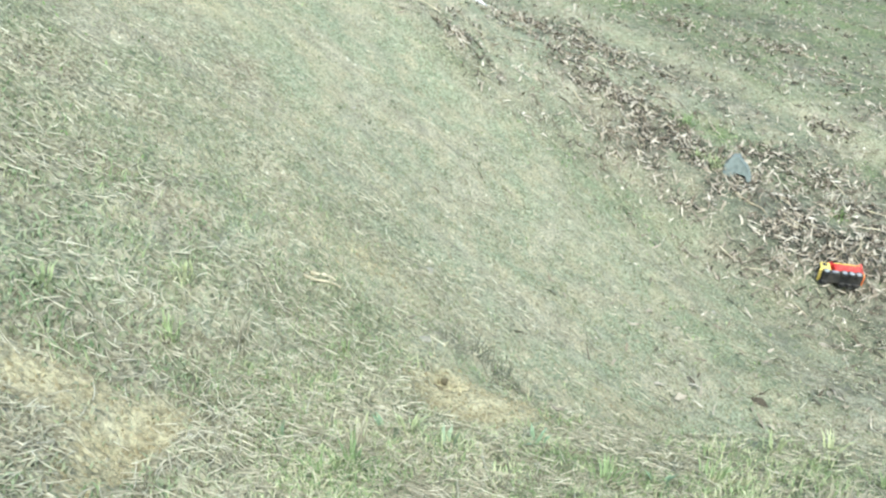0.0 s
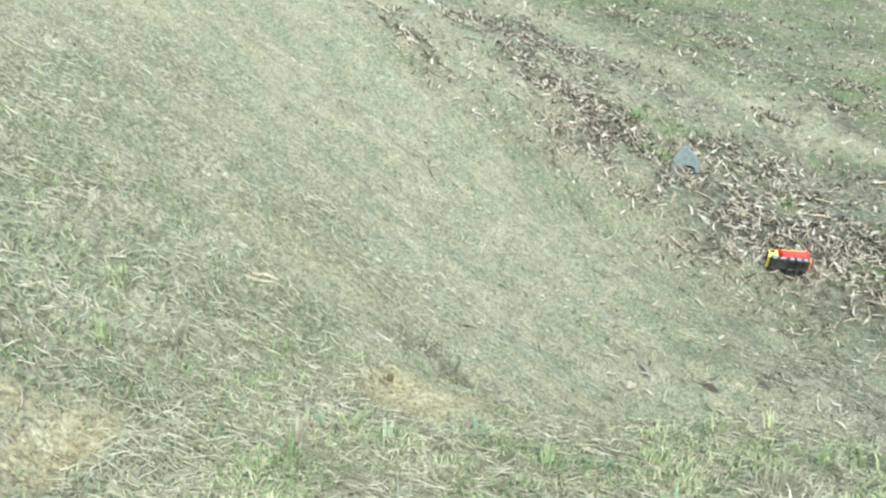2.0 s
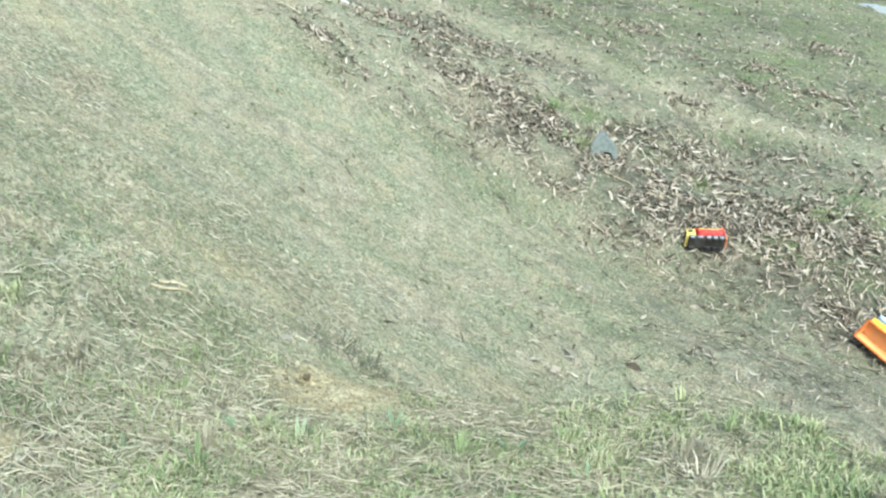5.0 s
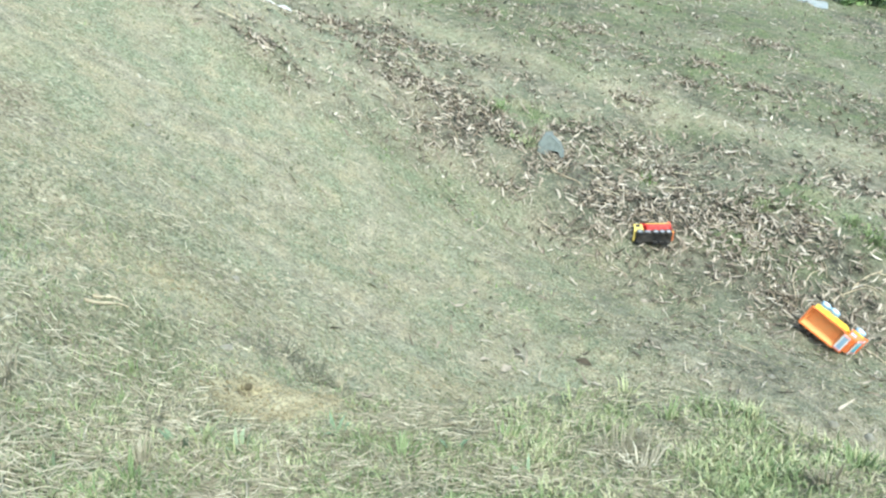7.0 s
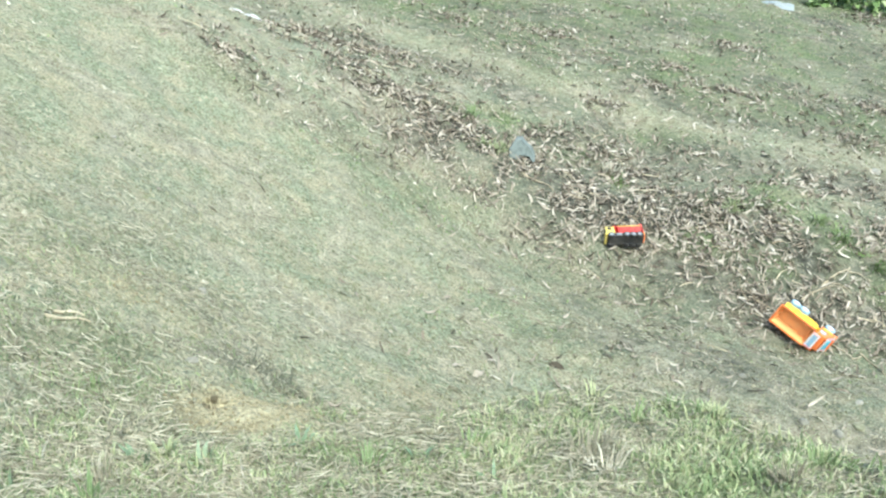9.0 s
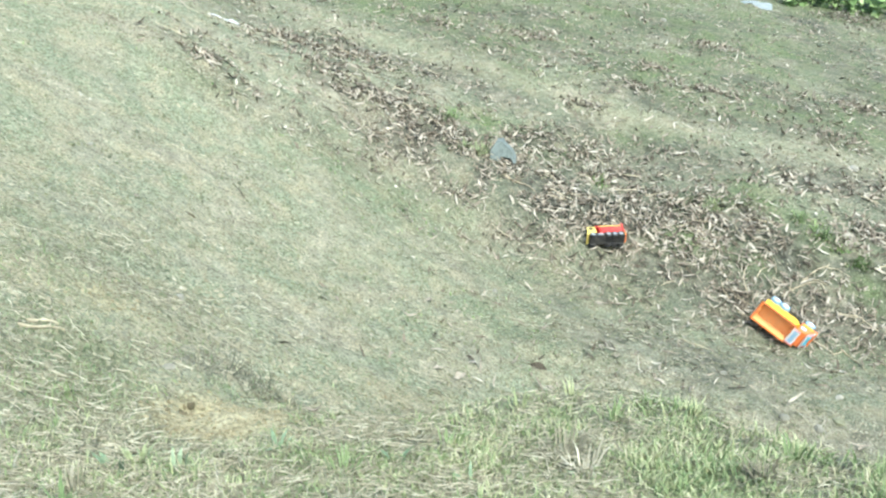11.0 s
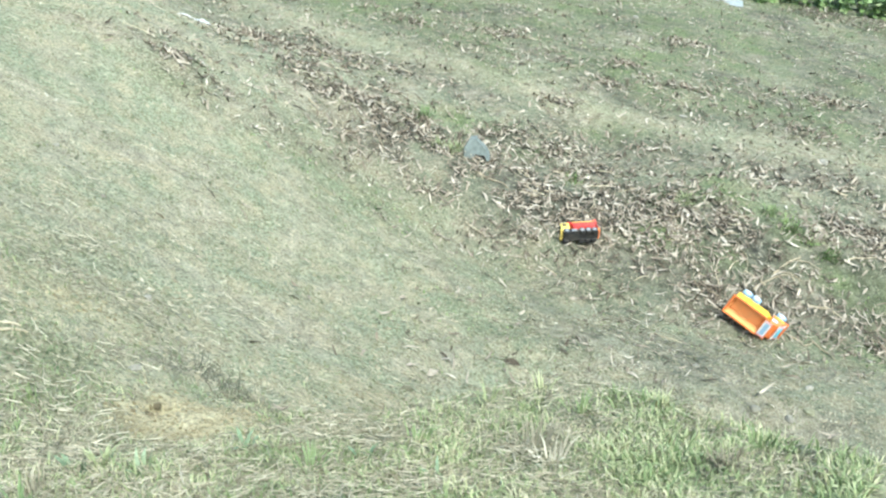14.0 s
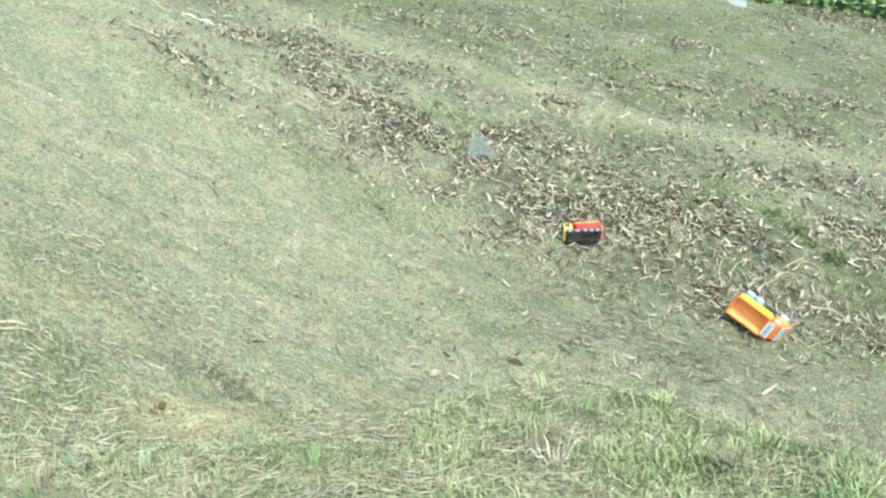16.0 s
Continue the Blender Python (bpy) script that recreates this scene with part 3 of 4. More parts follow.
def red_truck():
    root = new("toy_tipper_lorry")
    tagged(root, "red and yellow toy tipper lorry lying on leaf litter", "toy truck")
    part("chassis", box_bm(0.2, 0.066, 0.028, (-0.006, 0, 0.028), 0.004), P_BLACK, root, "black plastic chassis")
    tray = part("tipper_tray", tray_bm(0.135, 0.078, 0.05, 0.004, 0.006, (-0.032, 0, 0.042)), P_RED, root, "ribbed red tipper tray")
    for k in range(8):
        for s in (-1, 1):
            part("tray_rib", box_bm(0.005, 0.004, 0.042, (-0.085 + k * 0.0155, s * 0.039, 0.066), 0.0012), P_RED, tray)
    part("tailgate", box_bm(0.005, 0.078, 0.076, (-0.104, 0, 0.075), 0.002), P_RED, tray)
    part("canopy", box_bm(0.03, 0.074, 0.006, (0.046, 0, 0.096), 0.002), P_RED, tray)
    for s in (-1, 1):
        part("tray_wing", box_bm(0.03, 0.005, 0.026, (-0.088, s * 0.0385, 0.1), 0.002, rake), P_RED, tray)
        part("tray_rail", box_bm(0.128, 0.005, 0.004, (-0.03, s * 0.0395, 0.0935), 0.001), P_LEMON, tray, "cream moulded tray rail")
    part("rear_bracket", box_bm(0.012, 0.06, 0.03, (-0.108, 0, 0.034), 0.003), P_ORANGE, root, "orange-red rear bracket")
    cab = part("cab", box_bm(0.05, 0.074, 0.066, (0.077, 0, 0.062), 0.007, None, 3), P_LEMON, root, "yellow cab")
    part("windscreen", box_bm(0.004, 0.06, 0.024, (0.1025, 0, 0.074), 0.0015), P_BLACK, cab)
    part("bumper", box_bm(0.01, 0.074, 0.014, (0.104, 0, 0.032), 0.003), P_LEMON, cab)
    part("fuel_tank", box_bm(0.03, 0.072, 0.014, (0.03, 0, 0.03), 0.004), P_GREY, root)
    for s in (-1, 1):
        part("side_window", box_bm(0.024, 0.003, 0.02, (0.08, s * 0.0375, 0.074), 0.001), P_BLACK, cab)
        part("tail_light", box_bm(0.006, 0.014, 0.01, (-0.107, s * 0.026, 0.034), 0.002), P_LEMON, root)
        for wx in (-0.082, -0.047, -0.012, 0.075):
            wheel(root, 0.0195, 0.02, (wx, s * 0.032, 0.0195), P_BLACK, P_GREY, 14)
    return root


truck = orange_truck()
settle(truck, (1.68, 3.005), (0.69, -0.64, -0.33), (0.32, -0.03, 0.94), 0.012, 0.74)
lorry = red_truck()
settle(lorry, (0.9, 3.44), (-0.99, 0.0, -0.02), (0.0, -0.12, 0.98), 0.008, 0.88)

# ---- turf, blades, straw, litter ----
def turf_chance(x, y):
    return np.clip((0.75 + 0.5 * value_noise(x, y, 0.35, 51) + 0.4 * value_noise(x, y, 0.12, 52)) * (1 - 0.8 * damp_cover(x, y)) * (1 - 0.95 * np.clip(1.6 * earth_cover(x, y), 0, 1)) * (0.25 + 1.0 * (value_noise(x, y, 0.045, 59) > -0.1)) * (1 - 0.7 * band(near_line(x, y, PATH), 0.25)) * (0.35 + 0.65 * np.clip((2.4 - y) / 0.9, 0, 1)), 0, 1)


x, y = scatter(190000, turf_chance)
s = rng.uniform(0.5, 1.2, len(x)) * (0.75 + 1.1 * np.clip(-x, 0, 1) * np.clip(1.8 - y, 0, 1))
tagged(blades("short_turf", x, y, 0.0105 * s, 0.0021 * s + 0.0007 * np.hypot(x, y), 0.95, M_TURF), "thin worn grey-green turf on the slope", "turf", kind="stuff")


def bank_chance(x, y):
    thick = np.clip(0.38 + 0.6 * value_noise(x, y, 0.12, 53) + 0.35 * value_noise(x, y, 0.05, 56) + 0.3 * np.clip(x, 0, 0.6), 0, 1)
    left = 0.35 * np.clip(-x - 0.2, 0, 1) * np.clip(2.0 - y, 0, 1) * (value_noise(x, y, 0.1, 57) > 0.1)
    return np.clip((bank_cover(x, y) * thick + left) * (1 - 1.5 * earth_cover(x, y)), 0, 1)


x, y = scatter(170000, bank_chance, 0.5, 2.2)
s = rng.uniform(0.35, 1.3, len(x)) * (0.8 + 0.4 * value_noise(x, y, 0.1, 58)) * (1 + 0.35 * np.clip(2 * x, 0, 1))
tagged(blades("grass", x, y, 0.027 * s, 0.0019 * s + 0.0009, 0.7, M_BLADE), "fresh and yellowing grass on the near bank", "grass", kind="stuff")
x, y = scatter(30000, moss_cover, 1.5, 9.5)
s = rng.uniform(0.5, 1.2, len(x))
tagged(blades("low_grass", x, y, 0.02 * s, 0.003 + 0.001 * np.hypot(x, y) * s, 0.9, M_GREEN), "patches of low green grass", "grass", kind="stuff")


def straw_chance(x, y):
    return (1 - np.clip(1.6 * earth_cover(x, y), 0, 0.95)) * np.clip(0.14 + 0.3 * bank_cover(x, y) + 0.35 * np.clip(1.8 - y, 0, 1) * np.clip(0.3 - x, 0, 1) + 0.5 * litter_cover(x, y) + 0.35 * value_noise(x, y, 0.16, 54), 0, 1)


x, y = scatter(75000, straw_chance)
tagged(straws("dry_straw", x, y, rng.uniform(0.01, 0.04, len(x)), rng.uniform(0.0009, 0.002, len(x)) + 0.00035 * np.hypot(x, y), M_STRAW), "scattered dry grass straw", "straw", kind="stuff")
x, y = scatter(17000, lambda x, y: np.clip(0.8 * bank_cover(x, y) * np.clip((1.22 - y) / 0.3 + 2.5 * np.clip(x - 0.1, 0, 1), 0, 1) * (0.55 - 0.2 * np.clip(x, 0, 0.6) + 0.6 * value_noise(x, y, 0.14, 94)) + 0.3 * dry_cover(x, y) * (y < 1.9), 0, 1) * (1 - np.clip(2 * earth_cover(x, y), 0, 1)), 0.5, 2.2)
tagged(straws("thatch", x, y, rng.uniform(0.018, 0.055, len(x)), rng.uniform(0.001, 0.0022, len(x)), M_STRAW, 0.006, 0.4), "matted bleached straw lying in the grass", "straw", kind="stuff")
x, y = scatter(60000, lambda x, y: np.clip(1.3 * earth_cover(x, y), 0, 1) * (y < 1.7), 0.5, 1.9, -60, 0)
tagged(crumbs("earth_crumbs", x, y, np.minimum(rng.gamma(1.6, 0.0012, len(x)), 0.006), M_EARTH), "crumbs of freshly dug yellow earth", "soil", kind="stuff")
x, y = scatter(300000, lambda x, y: np.clip(0.55 + 0.5 * value_noise(x, y, 0.15, 55), 0, 1) * (1 - 0.7 * damp_cover(x, y)) * (1 - 0.6 * moss_cover(x, y)) * (1 - 0.9 * np.clip(2 * earth_cover(x, y), 0, 1)))
tagged(crumbs("soil_crumbs", x, y, np.minimum(rng.gamma(1.5, 0.0016, len(x)), 0.009) + 0.0008 * np.hypot(x, y), M_CLOD), "crumbs of earth and grit", "soil", kind="stuff")

x, y = scatter(32000, lambda x, y: np.clip(0.4 + 0.7 * value_noise(x, y, 0.3, 62), 0, 1) * (1 - 0.8 * damp_cover(x, y)) * (1 - bank_cover(x, y)), 1.3, 5.0)
tagged(crumbs("soil_lumps", x, y, 0.0025 + np.minimum(rng.gamma(1.6, 0.0016, len(x)), 0.009), M_CLOD), "pale dry lumps of earth on the slope", "soil", kind="stuff")
x, y = scatter(9500, lambda x, y: np.clip((y + 0.5 * x - 3.8) / 1.2, 0, 1) * np.clip(0.35 + 0.6 * value_noise(x, y, 0.5, 61), 0, 1), 2.0, 9.8)
tagged(crumbs("soil_clods", x, y, np.minimum(rng.gamma(2.2, 0.0034, len(x)), 0.014) * (0.5 + np.hypot(x, y) / 6), M_SOD), "dark clods and bits on the far bank", "soil", kind="stuff")

# ---- leaf litter: the nearest leaves singly, the rest joined, with small heaps ----
litter = new("leaf_litter")
tagged(litter, "drifted dry brown and straw-coloured leaves in the gully", "leaf litter")
HEAPS = [(-0.94, 5.26, 0.16), (-0.37, 4.24, 0.13), (-0.2, 4.27, 0.11), (2.05, 5.54, 0.1), (3.24, 5.7, 0.16), (2.48, 6.85, 0.2), (-1.0, 3.8, 0.07),
         (1.05, 4.98, 0.12), (2.71, 4.87, 0.14), (1.69, 5.93, 0.1), (0.45, 4.15, 0.16), (2.2, 3.56, 0.12), (2.5, 3.4, 0.16),
         (4.75, 8.85, 0.26), (5.2, 8.62, 0.3), (5.6, 8.48, 0.28), (6.0, 8.35, 0.3), (0.1, 6.45, 0.14), (0.85, 6.5, 0.14), (1.5, 5.4, 0.12)]
hx, hy, hl = [], [], []
for cx, cy, r in HEAPS:
    k = int(850 * r)
    px, py = rng.normal(cx, r * 0.85, k), rng.normal(cy, r * 0.6, k)
    hx.append(px)
    hy.append(py)
    hl.append(rng.uniform(0.0, 0.24, k) * r * np.exp(-((px - cx) ** 2 + (py - cy) ** 2) / (r * r)) + 0.004)
x, y = scatter(200000, lambda x, y: litter_cover(x, y) ** 1.1 * 0.9 + 0.022 * np.clip(y + 0.5 * x - 3.6, 0, 1), 1.5, 11.5)
lift = np.concatenate([rng.uniform(0.002, 0.014, len(x)), *hl])
x, y = np.concatenate([x, *hx]), np.concatenate([y, *hy])
far_up = np.clip(np.hypot(x, y) / 4, 0.8, 1.15)
v, f = leaf_arrays(x, y, 0.02 + 0.085 * rng.beta(1.4, 2.0, len(x)), (0.005 + 0.013 * rng.beta(1.2, 2.0, len(x))) * far_up, lift, 0.5)
loose = new("loose_leaves", array_mesh("loose_leaves", v, f, M_LEAF, True))
loose.parent = litter
tagged(loose, kind="stuff")

lx, ly = rng.uniform(0.45, 2.4, 1500), rng.uniform(2.75, 4.1, 1500)
kept = rng.uniform(0, 1, 1500) < 0.04 + litter_cover(lx, ly)
lx, ly = lx[kept][:280], ly[kept][:280]
for k in range(len(lx)):
    kx, ky = lx[k:k + 1], ly[k:k + 1]
    v, f = leaf_arrays(kx, ky, rng.uniform(0.035, 0.09, 1), rng.uniform(0.007, 0.016, 1), np.array([0.016]), 0.3)
    v[:, 2] = np.maximum(v[:, 2], ground_z(v[:, 0], v[:, 1]) + 0.002)
    o = new("leaf", array_mesh("leaf", v, f, M_LEAF, True))
    o.parent = litter

# single fallen leaves on the bare slope and the far bank
for px, py, size in ((0.107, 1.93, 0.06), (-0.22, 1.24, 0.04), (0.018, 2.5, 0.045), (0.043, 1.95, 0.04), (-0.28, 3.85, 0.06), (0.39, 2.16, 0.06),
                     (1.92, 4.41, 0.08), (2.19, 3.56, 0.09), (2.33, 4.84, 0.08), (-0.876, 2.243, 0.04), (0.6, 2.3, 0.05), (0.3, 1.75, 0.04)):
    v, f = leaf_arrays(np.array([px]), np.array([py]), np.array([size]), np.array([size * 0.45]), np.array([0.01]), 0.2)
    v[:, 2] = np.maximum(v[:, 2], ground_z(v[:, 0], v[:, 1]) + 0.001)
    leaf = new("fallen_leaf", array_mesh("fallen_leaf", v, f, M_LEAF, True))
    tagged(leaf, "single pale dry leaf lying on bare earth", "leaf", "single fallen leaves")


# ---- twigs ----
def rod_bm(pts, r0, r1, sides=6):
    """A tapering knobbly stick through the given points."""
    bm = bmesh.new()
    pts = [Vector(p) for p in pts]
    rings = []
    for k, p in enumerate(pts):
        d = (pts[min(k + 1, len(pts) - 1)] - pts[max(k - 1, 0)]).normalized()
        u = d.cross(Vector((0.1, 0.2, 1))).normalized()
        w = d.cross(u)
        r = (r0 + (r1 - r0) * k / (len(pts) - 1)) * (1.25 if k % 3 == 1 else 1.0)
        rings.append([bm.verts.new(p + (u * math.cos(a) + w * math.sin(a)) * r) for a in (2 * math.pi * i / sides for i in range(sides))])
    for a, b in zip(rings[:-1], rings[1:]):
        for i in range(sides):
            bm.faces.new((a[i], a[(i + 1) % sides], b[(i + 1) % sides], b[i]))
    bm.faces.new(rings[0][::-1])
    bm.faces.new(rings[-1])
    bmesh.ops.recalc_face_normals(bm, faces=bm.faces[:])
    return bm


def twig(ax, ay, bx, by, r, arch=0.006, wave=0.006, name="twig", label="pale dry broken stalk lying on leaf litter"):
    pts = []
    for k in range(9):
        t = k / 8
        px = ax + (bx - ax) * t + wave * math.sin(t * 6 + ax * 9) - 0.0
        py = ay + (by - ay) * t + wave * math.cos(t * 5 + ay * 7)
        pts.append((px, py, float(ground_z(px, py)) + r * 0.7 + arch * math.sin(math.pi * t)))
    return tagged(part(name, rod_bm(pts, r * 0.75, r * 0.4), M_WOOD), label, "twig", "dry stalks in the gully")


for ax, ay, bx, by, r in ((1.85, 3.28, 2.02, 3.38, 0.007), (1.72, 3.2, 1.9, 3.28, 0.006), (1.55, 3.2, 1.58, 3.36, 0.005), (1.79, 2.95, 1.84, 2.84, 0.005),
                          (1.84, 2.84, 1.9, 2.88, 0.005), (1.7, 3.3, 1.79, 3.23, 0.005), (1.9, 2.89, 1.95, 2.74, 0.004), (2.24, 3.36, 2.42, 3.38, 0.006),
                          (0.42, 3.88, 0.58, 3.78, 0.006), (1.7, 3.66, 1.86, 3.64, 0.006), (1.95, 3.22, 1.9, 3.28, 0.005), (1.86, 3.3, 1.98, 3.24, 0.005),
                          (1.62, 3.3, 1.74, 3.38, 0.004), (1.98, 3.12, 2.14, 3.02, 0.005), (1.3, 3.6, 1.42, 3.68, 0.005), (1.05, 3.75, 1.16, 3.68, 0.005),
                          (2.0, 3.36, 2.1, 3.3, 0.004), (1.4, 3.36, 1.5, 3.28, 0.004)):
    twig(ax, ay, bx, by, r)

# two split slivers of wood on the slope
for ax, ay, bx, by in ((-0.758, 1.255, -0.694, 1.29), (-0.755, 1.283, -0.709, 1.302)):
    sliver = twig(ax, ay, bx, by, 0.005, 0.003, 0.002, "wood_sliver", "pale split sliver of wood on worn turf")
    tagged(sliver, category="wood", group="wood slivers")


# ---- stones and lumps ----
def stone_bm(sx, sy, sz, seed, rough=0.18, cuts=2):
    bm = bmesh.new()
    bmesh.ops.create_icosphere(bm, subdivisions=cuts, radius=1.0)
    for v in bm.verts:
        k = 1 + rough * noise.noise(v.co * 1.3 + Vector((seed, seed * 2.0, 0))) * 2 + rough * 0.4 * noise.noise(v.co * 3.5 + Vector((0, seed, 0)))
        v.co = Vector((v.co.x * sx * k, v.co.y * sy * k, v.co.z * sz * k))
    return bm


def grey_lump():
    """A broken grey rock leaning back, its lower edge arched over a dark hollow."""
    bm = bmesh.new()
    outline = [(-0.066, 0.0, 1), (-0.066, 0.055, 1), (-0.034, 0.104, 1), (0.004, 0.108, 1), (0.05, 0.062, 1), (0.088, 0.014, 1),
               (0.072, 0.002, 0), (0.056, 0.03, 0), (0.006, 0.036, 0), (-0.006, 0.0, 0)]
    front = [bm.verts.new((x, -0.045 + 0.45 * z, z)) for x, z, _ in outline]
    back = [bm.verts.new((x * 0.85, 0.055 + 0.12 * z * keep, z * (0.9 if keep else 0.0))) for x, z, keep in outline]
    bm.faces.new(front)
    bm.faces.new(back[::-1])
    for k in range(len(outline)):
        j = (k + 1) % len(outline)
        bm.faces.new((front[j], front[k], back[k], back[j]))
    bmesh.ops.recalc_face_normals(bm, faces=bm.faces[:])
    bmesh.ops.triangulate(bm, faces=bm.faces[:])
    bmesh.ops.subdivide_edges(bm, edges=bm.edges[:], cuts=2, use_grid_fill=True)
    for v in bm.verts:
        v.co += Vector((1, 0.8, 0.8)) * 0.008 * noise.noise(v.co * 20) + Vector((0.6, 1, 0.4)) * 0.004 * noise.noise(v.co * 60)
    return bm


lump = part("grey_rock", grey_lump(), M_STONE)
tagged(lump, "grey broken rock sitting among dry leaves", "rock")
lump.matrix_world = pose(0.425, 4.06, float(base_z(0.43, 4.06)) - 0.012, 0, 0, -8)

for k, (px, py, r) in enumerate(((-1.13, 2.44, 0.014), (-1.11, 2.53, 0.012), (-0.611, 1.7, 0.015), (-0.52, 1.31, 0.014), (-0.52, 6.07, 0.03), (2.27, 7.66, 0.03),
                                 (1.2, 2.0, 0.018), (1.32, 1.98, 0.02), (1.42, 2.04, 0.022), (1.5, 2.2, 0.016), (0.3, 2.9, 0.014), (1.1, 2.3, 0.014),
                                 (-0.2, 2.1, 0.01), (2.6, 4.4, 0.03), (1.9, 5.0, 0.025))):
    st = part("stone", stone_bm(r, r * 0.8, r * 0.55, k + 1.0), M_PEBBLE if k % 4 else M_CLOD)
    st.location = (px, py, float(ground_z(px, py)) + r * 0.2)
    st.rotation_euler = (0, 0, k * 1.1)
    tagged(st, "small pale stone bedded in the earth", "stone", "scattered stones")


# clods added at the pits, most of them browner to stand for shade
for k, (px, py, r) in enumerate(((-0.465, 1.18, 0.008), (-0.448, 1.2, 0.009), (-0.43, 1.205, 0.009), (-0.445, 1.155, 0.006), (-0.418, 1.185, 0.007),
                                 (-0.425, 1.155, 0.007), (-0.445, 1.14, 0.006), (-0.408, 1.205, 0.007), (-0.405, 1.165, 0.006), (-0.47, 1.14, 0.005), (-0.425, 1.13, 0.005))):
    clod = part("earth_clod", stone_bm(r, r * 0.85, r * 0.8, k + 31.0, 0.3), M_EARTH if k % 3 == 2 else M_PIT_SHADE)
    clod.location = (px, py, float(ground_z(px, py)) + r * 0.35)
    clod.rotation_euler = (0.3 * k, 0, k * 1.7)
    tagged(clod, "clod added so a dug hollow's pits look shaded", "clod", "clods in the hollow")


# ---- scraps ----
def strip_bm(pts, width, thick):
    """A bent strip of sheet with real thickness."""
    bm = bmesh.new()
    rows = []
    for k, p in enumerate(pts):
        d = (Vector(pts[min(k + 1, len(pts) - 1)]) - Vector(pts[max(k - 1, 0)])).normalized()
        s = Vector((-d.y, d.x, 0)).normalized() * width * (0.5 + 0.14 * math.sin(k * 1.9))
        p = Vector(p)
        rows.append([bm.verts.new(q) for q in (p - s, p + s, p + s + Vector((0, 0, thick)), p + Vector((0, 0, thick + width * 0.18)), p - s + Vector((0, 0, thick)))])
    for a, b in zip(rows[:-1], rows[1:]):
        for i in range(5):
            bm.faces.new((a[i], a[(i + 1) % 5], b[(i + 1) % 5], b[i]))
    bm.faces.new(rows[0][::-1])
    bm.faces.new(rows[-1])
    bmesh.ops.recalc_face_normals(bm, faces=bm.faces[:])
    return bm


pts = []
for k in range(9):
    t = k / 8
    px, py = -1.265 + 0.17 * t, 4.87 + 0.05 * math.sin(t * 5.5) + 0.02 * t
    pts.append((px, py, float(ground_z(px, py)) + 0.012 + 0.01 * math.sin(t * 9)))
tagged(part("white_scrap", strip_bm(pts, 0.045, 0.006), M_WHITE), "torn curled scrap of white plastic on the ground", "litter")


def sheet_bm():
    bm = bmesh.new()
    bmesh.ops.create_grid(bm, x_segments=14, y_segments=8, size=0.5)
    for v in bm.verts:
        v.co = Vector((v.co.x * 0.42, v.co.y * 0.2, 0.03 + 0.015 * noise.noise(v.co * 6) - 0.25 * (v.co.y) ** 2 - 0.1 * v.co.x ** 2))
    top = bmesh.ops.extrude_face_region(bm, geom=bm.faces[:])
    for v in top["geom"]:
        if isinstance(v, bmesh.types.BMVert):
            v.co.z = -0.03
    bmesh.ops.recalc_face_normals(bm, faces=bm.faces[:])
    return bm


sheet = part("plastic_sack", sheet_bm(), M_SHEET)
sheet.matrix_world = pose(3.62, 9.0, float(ground_z(3.62, 9.0)) + 0.0, 0, 0, -14)
tagged(sheet, "flattened pale grey-blue plastic sack by the weeds", "sack")


# ---- weeds and tufts ----
def tuft_bm(count, height, spread, width, seed):
    r = random.Random(seed)
    bm = bmesh.new()
    root = bm.verts.new((0, 0, -0.012))
    for _ in range(count):
        a, d = r.uniform(0, 6.28), r.uniform(0, spread * 0.5)
        lean, h, w = r.uniform(0.1, 1.1), height * r.uniform(0.4, 1.1), width * r.uniform(0.6, 1.2)
        b = Vector((math.cos(a) * d, math.sin(a) * d, -0.004))
        o, sd = Vector((math.cos(a), math.sin(a), 0)), Vector((-math.sin(a), math.cos(a), 0)) * w / 2
        m = b + (o * math.sin(lean * 0.6) + Vector((0, 0, math.cos(lean * 0.6)))) * h * 0.55
        t = m + (o * math.sin(lean * 1.4) + Vector((0, 0, math.cos(lean * 1.4)))) * h * 0.45
        p = [bm.verts.new(q) for q in (b - sd, b + sd, m + sd * 0.8, m - sd * 0.8, t)]
        bm.faces.new((p[0], p[1], p[2], p[3]))
        bm.faces.new((p[3], p[2], p[4]))
        bm.faces.new((root, p[1], p[0]))
    return bm


def tuft(px, py, count, height, spread, width, material, label, group):
    ob = part("grass_tuft", tuft_bm(count, height, spread, width, int(px * 997 + py * 131)), material)
    ob.location = (px, py, float(ground_z(px, py)))
    return tagged(ob, label, "grass tuft", group)


for px, py, k in ((0.95, 4.1, 1.0), (2.05, 3.54, 1.1), (1.98, 3.7, 0.9), (0.29, 4.05, 1.0), (0.22, 4.08, 0.9), (0.33, 4.12, 0.9), (0.16, 4.41, 1.1), (1.55, 3.8, 0.9), (2.2, 3.38, 0.8)):
    tuft(px, py, 60, 0.05 * k, 0.13 * k, 0.007, M_TUFT, "small fresh green tuft among dry leaves", "green tufts in the gully")
for px, py in ((2.02, 3.6), (2.1, 3.5), (2.16, 3.4), (0.97, 4.07)):
    tuft(px, py, 70, 0.04, 0.16, 0.007, M_GREEN, "bright green tuft at the edge of the leaf litter", "bright green tufts")
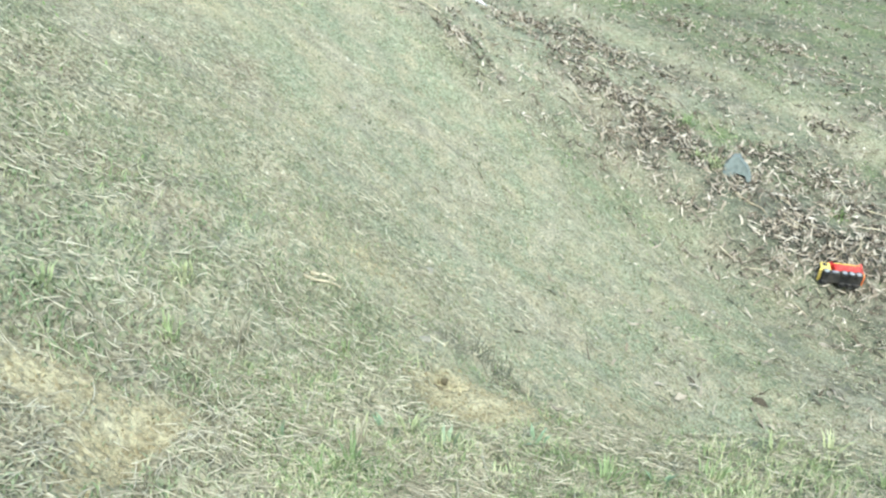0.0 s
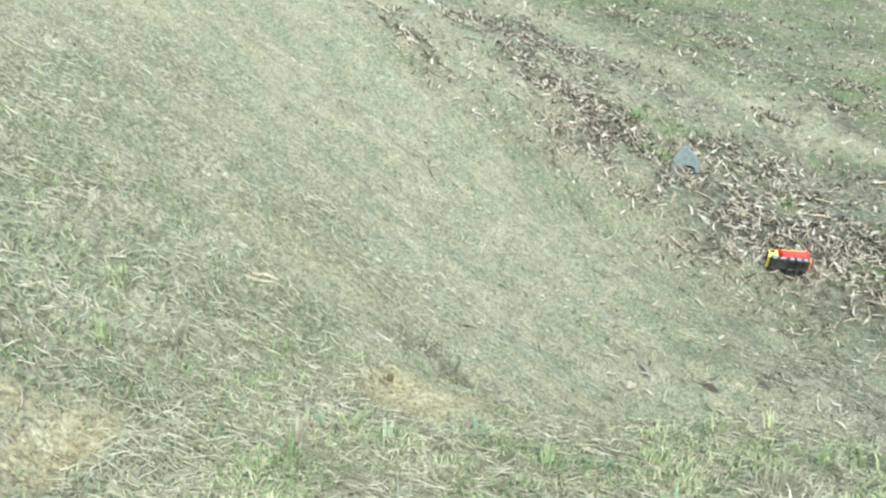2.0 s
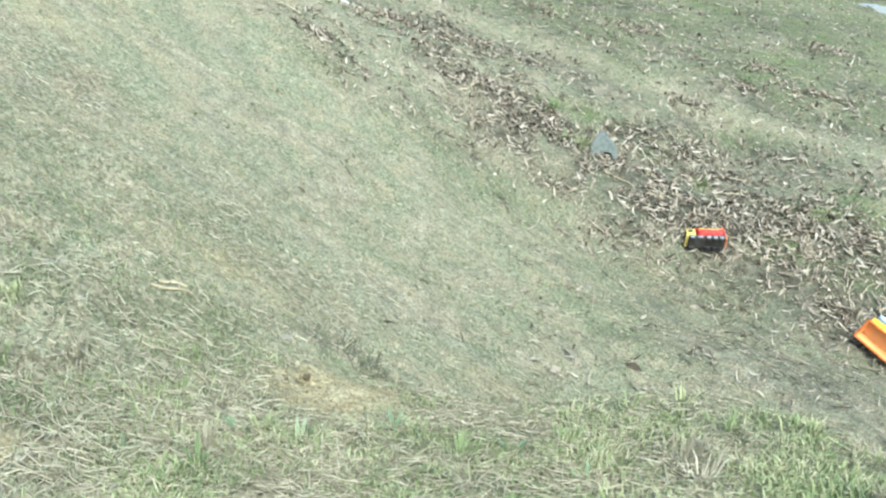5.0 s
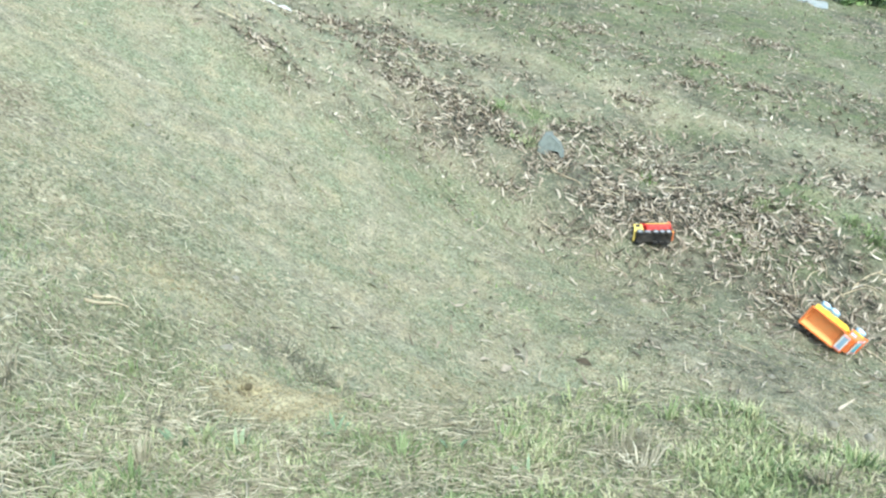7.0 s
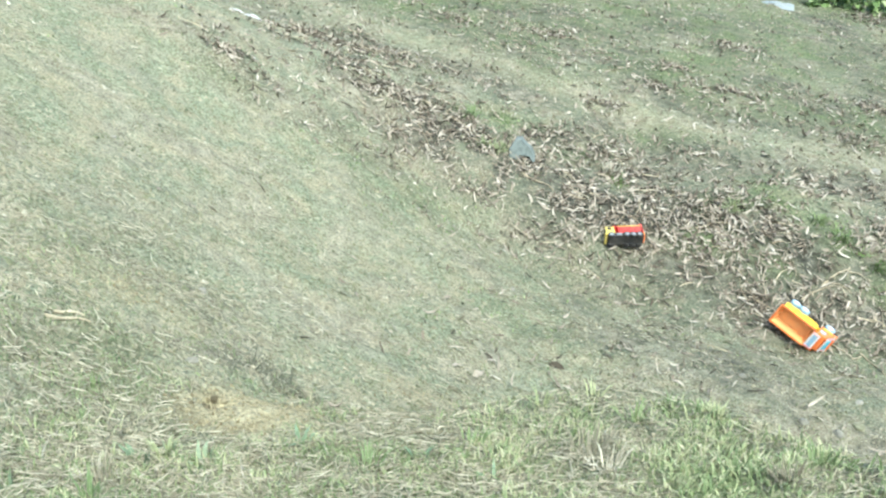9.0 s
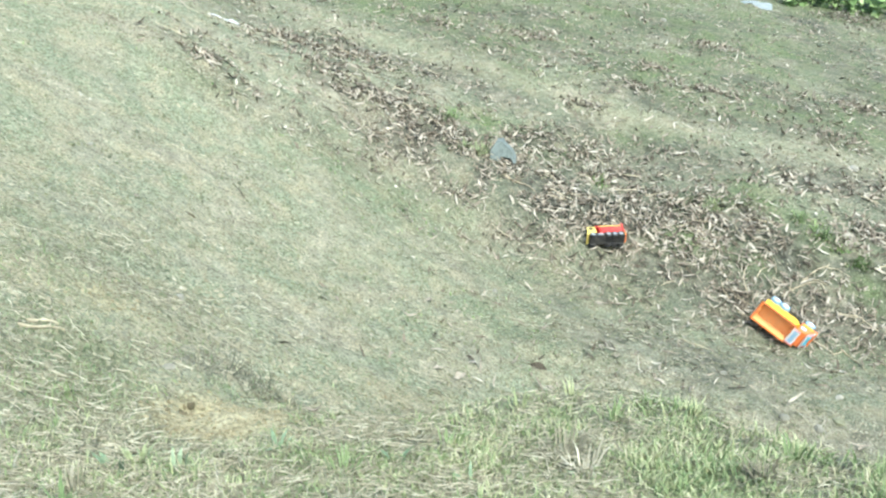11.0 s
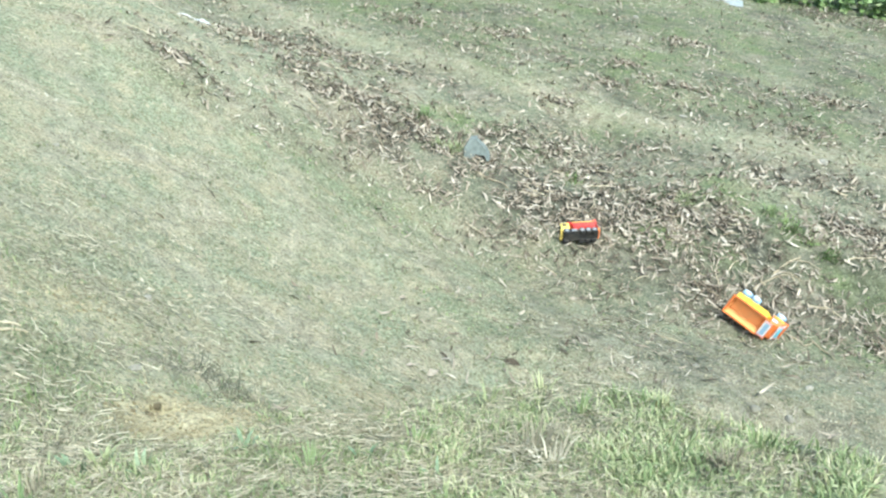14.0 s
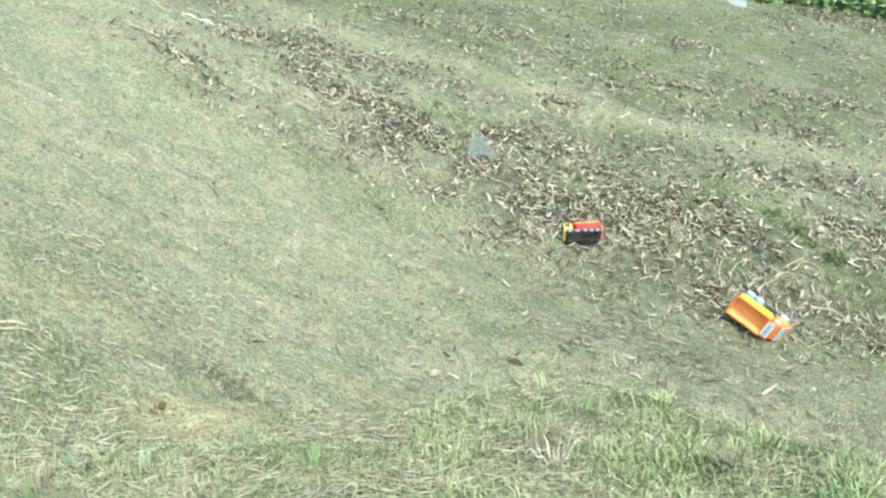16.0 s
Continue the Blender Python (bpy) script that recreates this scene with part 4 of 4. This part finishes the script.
for px, py, k in ((-0.82, 0.87, 1.0), (-0.485, 0.76, 1.1), (-0.98, 0.82, 0.8), (-0.88, 1.03, 0.9), (-0.445, 0.92, 1.1), (-0.51, 0.71, 0.9), (-0.62, 1.1, 0.8),
                  (0.32, 1.3, 1.0), (0.37, 1.16, 1.1), (0.54, 1.18, 1.1), (0.65, 0.99, 1.2), (0.2, 1.24, 1.0), (0.48, 0.95, 1.0), (0.05, 1.02, 0.8), (-0.12, 0.92, 0.9)):
    tuft(px, py, 26, 0.05 * k, 0.05, 0.0042, M_BLADE, "upright tuft of green grass blades", "grass tufts on the near bank")
for px, py, k in ((0.25, 0.99, 1.2), (0.27, 0.94, 1.0), (-0.5, 0.82, 1.0), (-0.75, 0.95, 1.0), (-0.34, 1.36, 0.7), (-0.3, 1.37, 0.6), (0.95, 4.16, 1.6), (0.55, 0.9, 0.9)):
    tuft(px, py, 46, 0.055 * k, 0.07 * k, 0.0034, M_STRAW, "bleached dry straw tuft", "straw tufts")


for px, py, h in ((-0.36, 1.385, 0.03), (-0.385, 1.37, 0.022), (-0.435, 1.4, 0.022), (-0.48, 1.36, 0.02)):
    tuft(px, py, 60, h, 0.13, 0.0026, M_DARK, "dark withered root tuft beside a dug hollow", "withered tufts")

for px, py, k in ((-0.47, 0.9, 1.0), (-0.44, 0.94, 0.8), (-0.38, 0.9, 0.9), (-0.28, 0.93, 1.0), (-0.24, 1.0, 0.9), (-0.03, 0.95, 0.8), (-0.6, 0.78, 0.8), (0.08, 0.9, 0.9)):
    tuft(px, py, 5, 0.05 * k, 0.035, 0.009, M_BROAD, "sprig of broad blue-green grass blades", "broad-bladed sprigs")

# longer stalks strewn through the gully
x, y = scatter(1500, lambda x, y: litter_cover(x, y) ** 1.5, 2.5, 7.0)
tagged(straws("dry_stalks", x, y, rng.uniform(0.06, 0.15, len(x)), rng.uniform(0.003, 0.006, len(x)), M_WOOD, 0.01, 0.18), "long dry stalks strewn over the leaf litter", "stalks", kind="stuff")


def weed():
    root = new("leafy_weed")
    r = random.Random(5)
    part("stem", rod_bm([(0, 0, -0.03), (0.01, 0, 0.1), (0.0, 0.02, 0.2), (0.02, 0.01, 0.3)], 0.006, 0.003), M_GREEN, root)
    base = None
    for k in range(16):
        v = []
        if base is None:
            bm = bmesh.new()
            for t, w in ((0, 0.02), (0.25, 0.5), (0.55, 0.46), (0.85, 0.2), (1.0, 0.01)):
                v.append([bm.verts.new((t, s * w, 0.12 * abs(s) * w * 2 - 0.35 * t * t)) for s in (-1, 0, 1)])
            for a, b in zip(v[:-1], v[1:]):
                for i in range(2):
                    bm.faces.new((a[i], a[i + 1], b[i + 1], b[i]))
            ob = part("leaf", bm, M_GREEN, root)
            base = ob.data
        else:
            ob = new("leaf", base)
            ob.parent = root
        size = r.uniform(0.045, 0.09)
        h = 0.02 + 0.24 * k / 16
        ob.matrix_local = pose(0.01, 0.01, h, r.uniform(-25, 25), r.uniform(-35, 25), k * 137.5) @ Matrix.Diagonal((size, size, size, 1))
    return tagged(root, "low leafy green weed growing past the bank", "weed", "weeds beyond the far bank")


first = weed()
wr = random.Random(3)
spots = []
for k in range(95):
    t = wr.random()
    px = 3.8 + 2.9 * t + wr.uniform(-0.1, 0.3)
    spots.append((px, 9.1 + 0.1 * t + abs(wr.gauss(0, 0.45)), wr.uniform(0, 360)))
first.matrix_world = pose(spots[0][0], spots[0][1], float(ground_z(spots[0][0], spots[0][1])), 0, 0, spots[0][2])
for px, py, turn in spots[1:]:
    copy_thing(first, pose(px, py, float(ground_z(px, py)), wr.uniform(-12, 12), wr.uniform(-12, 12), turn))
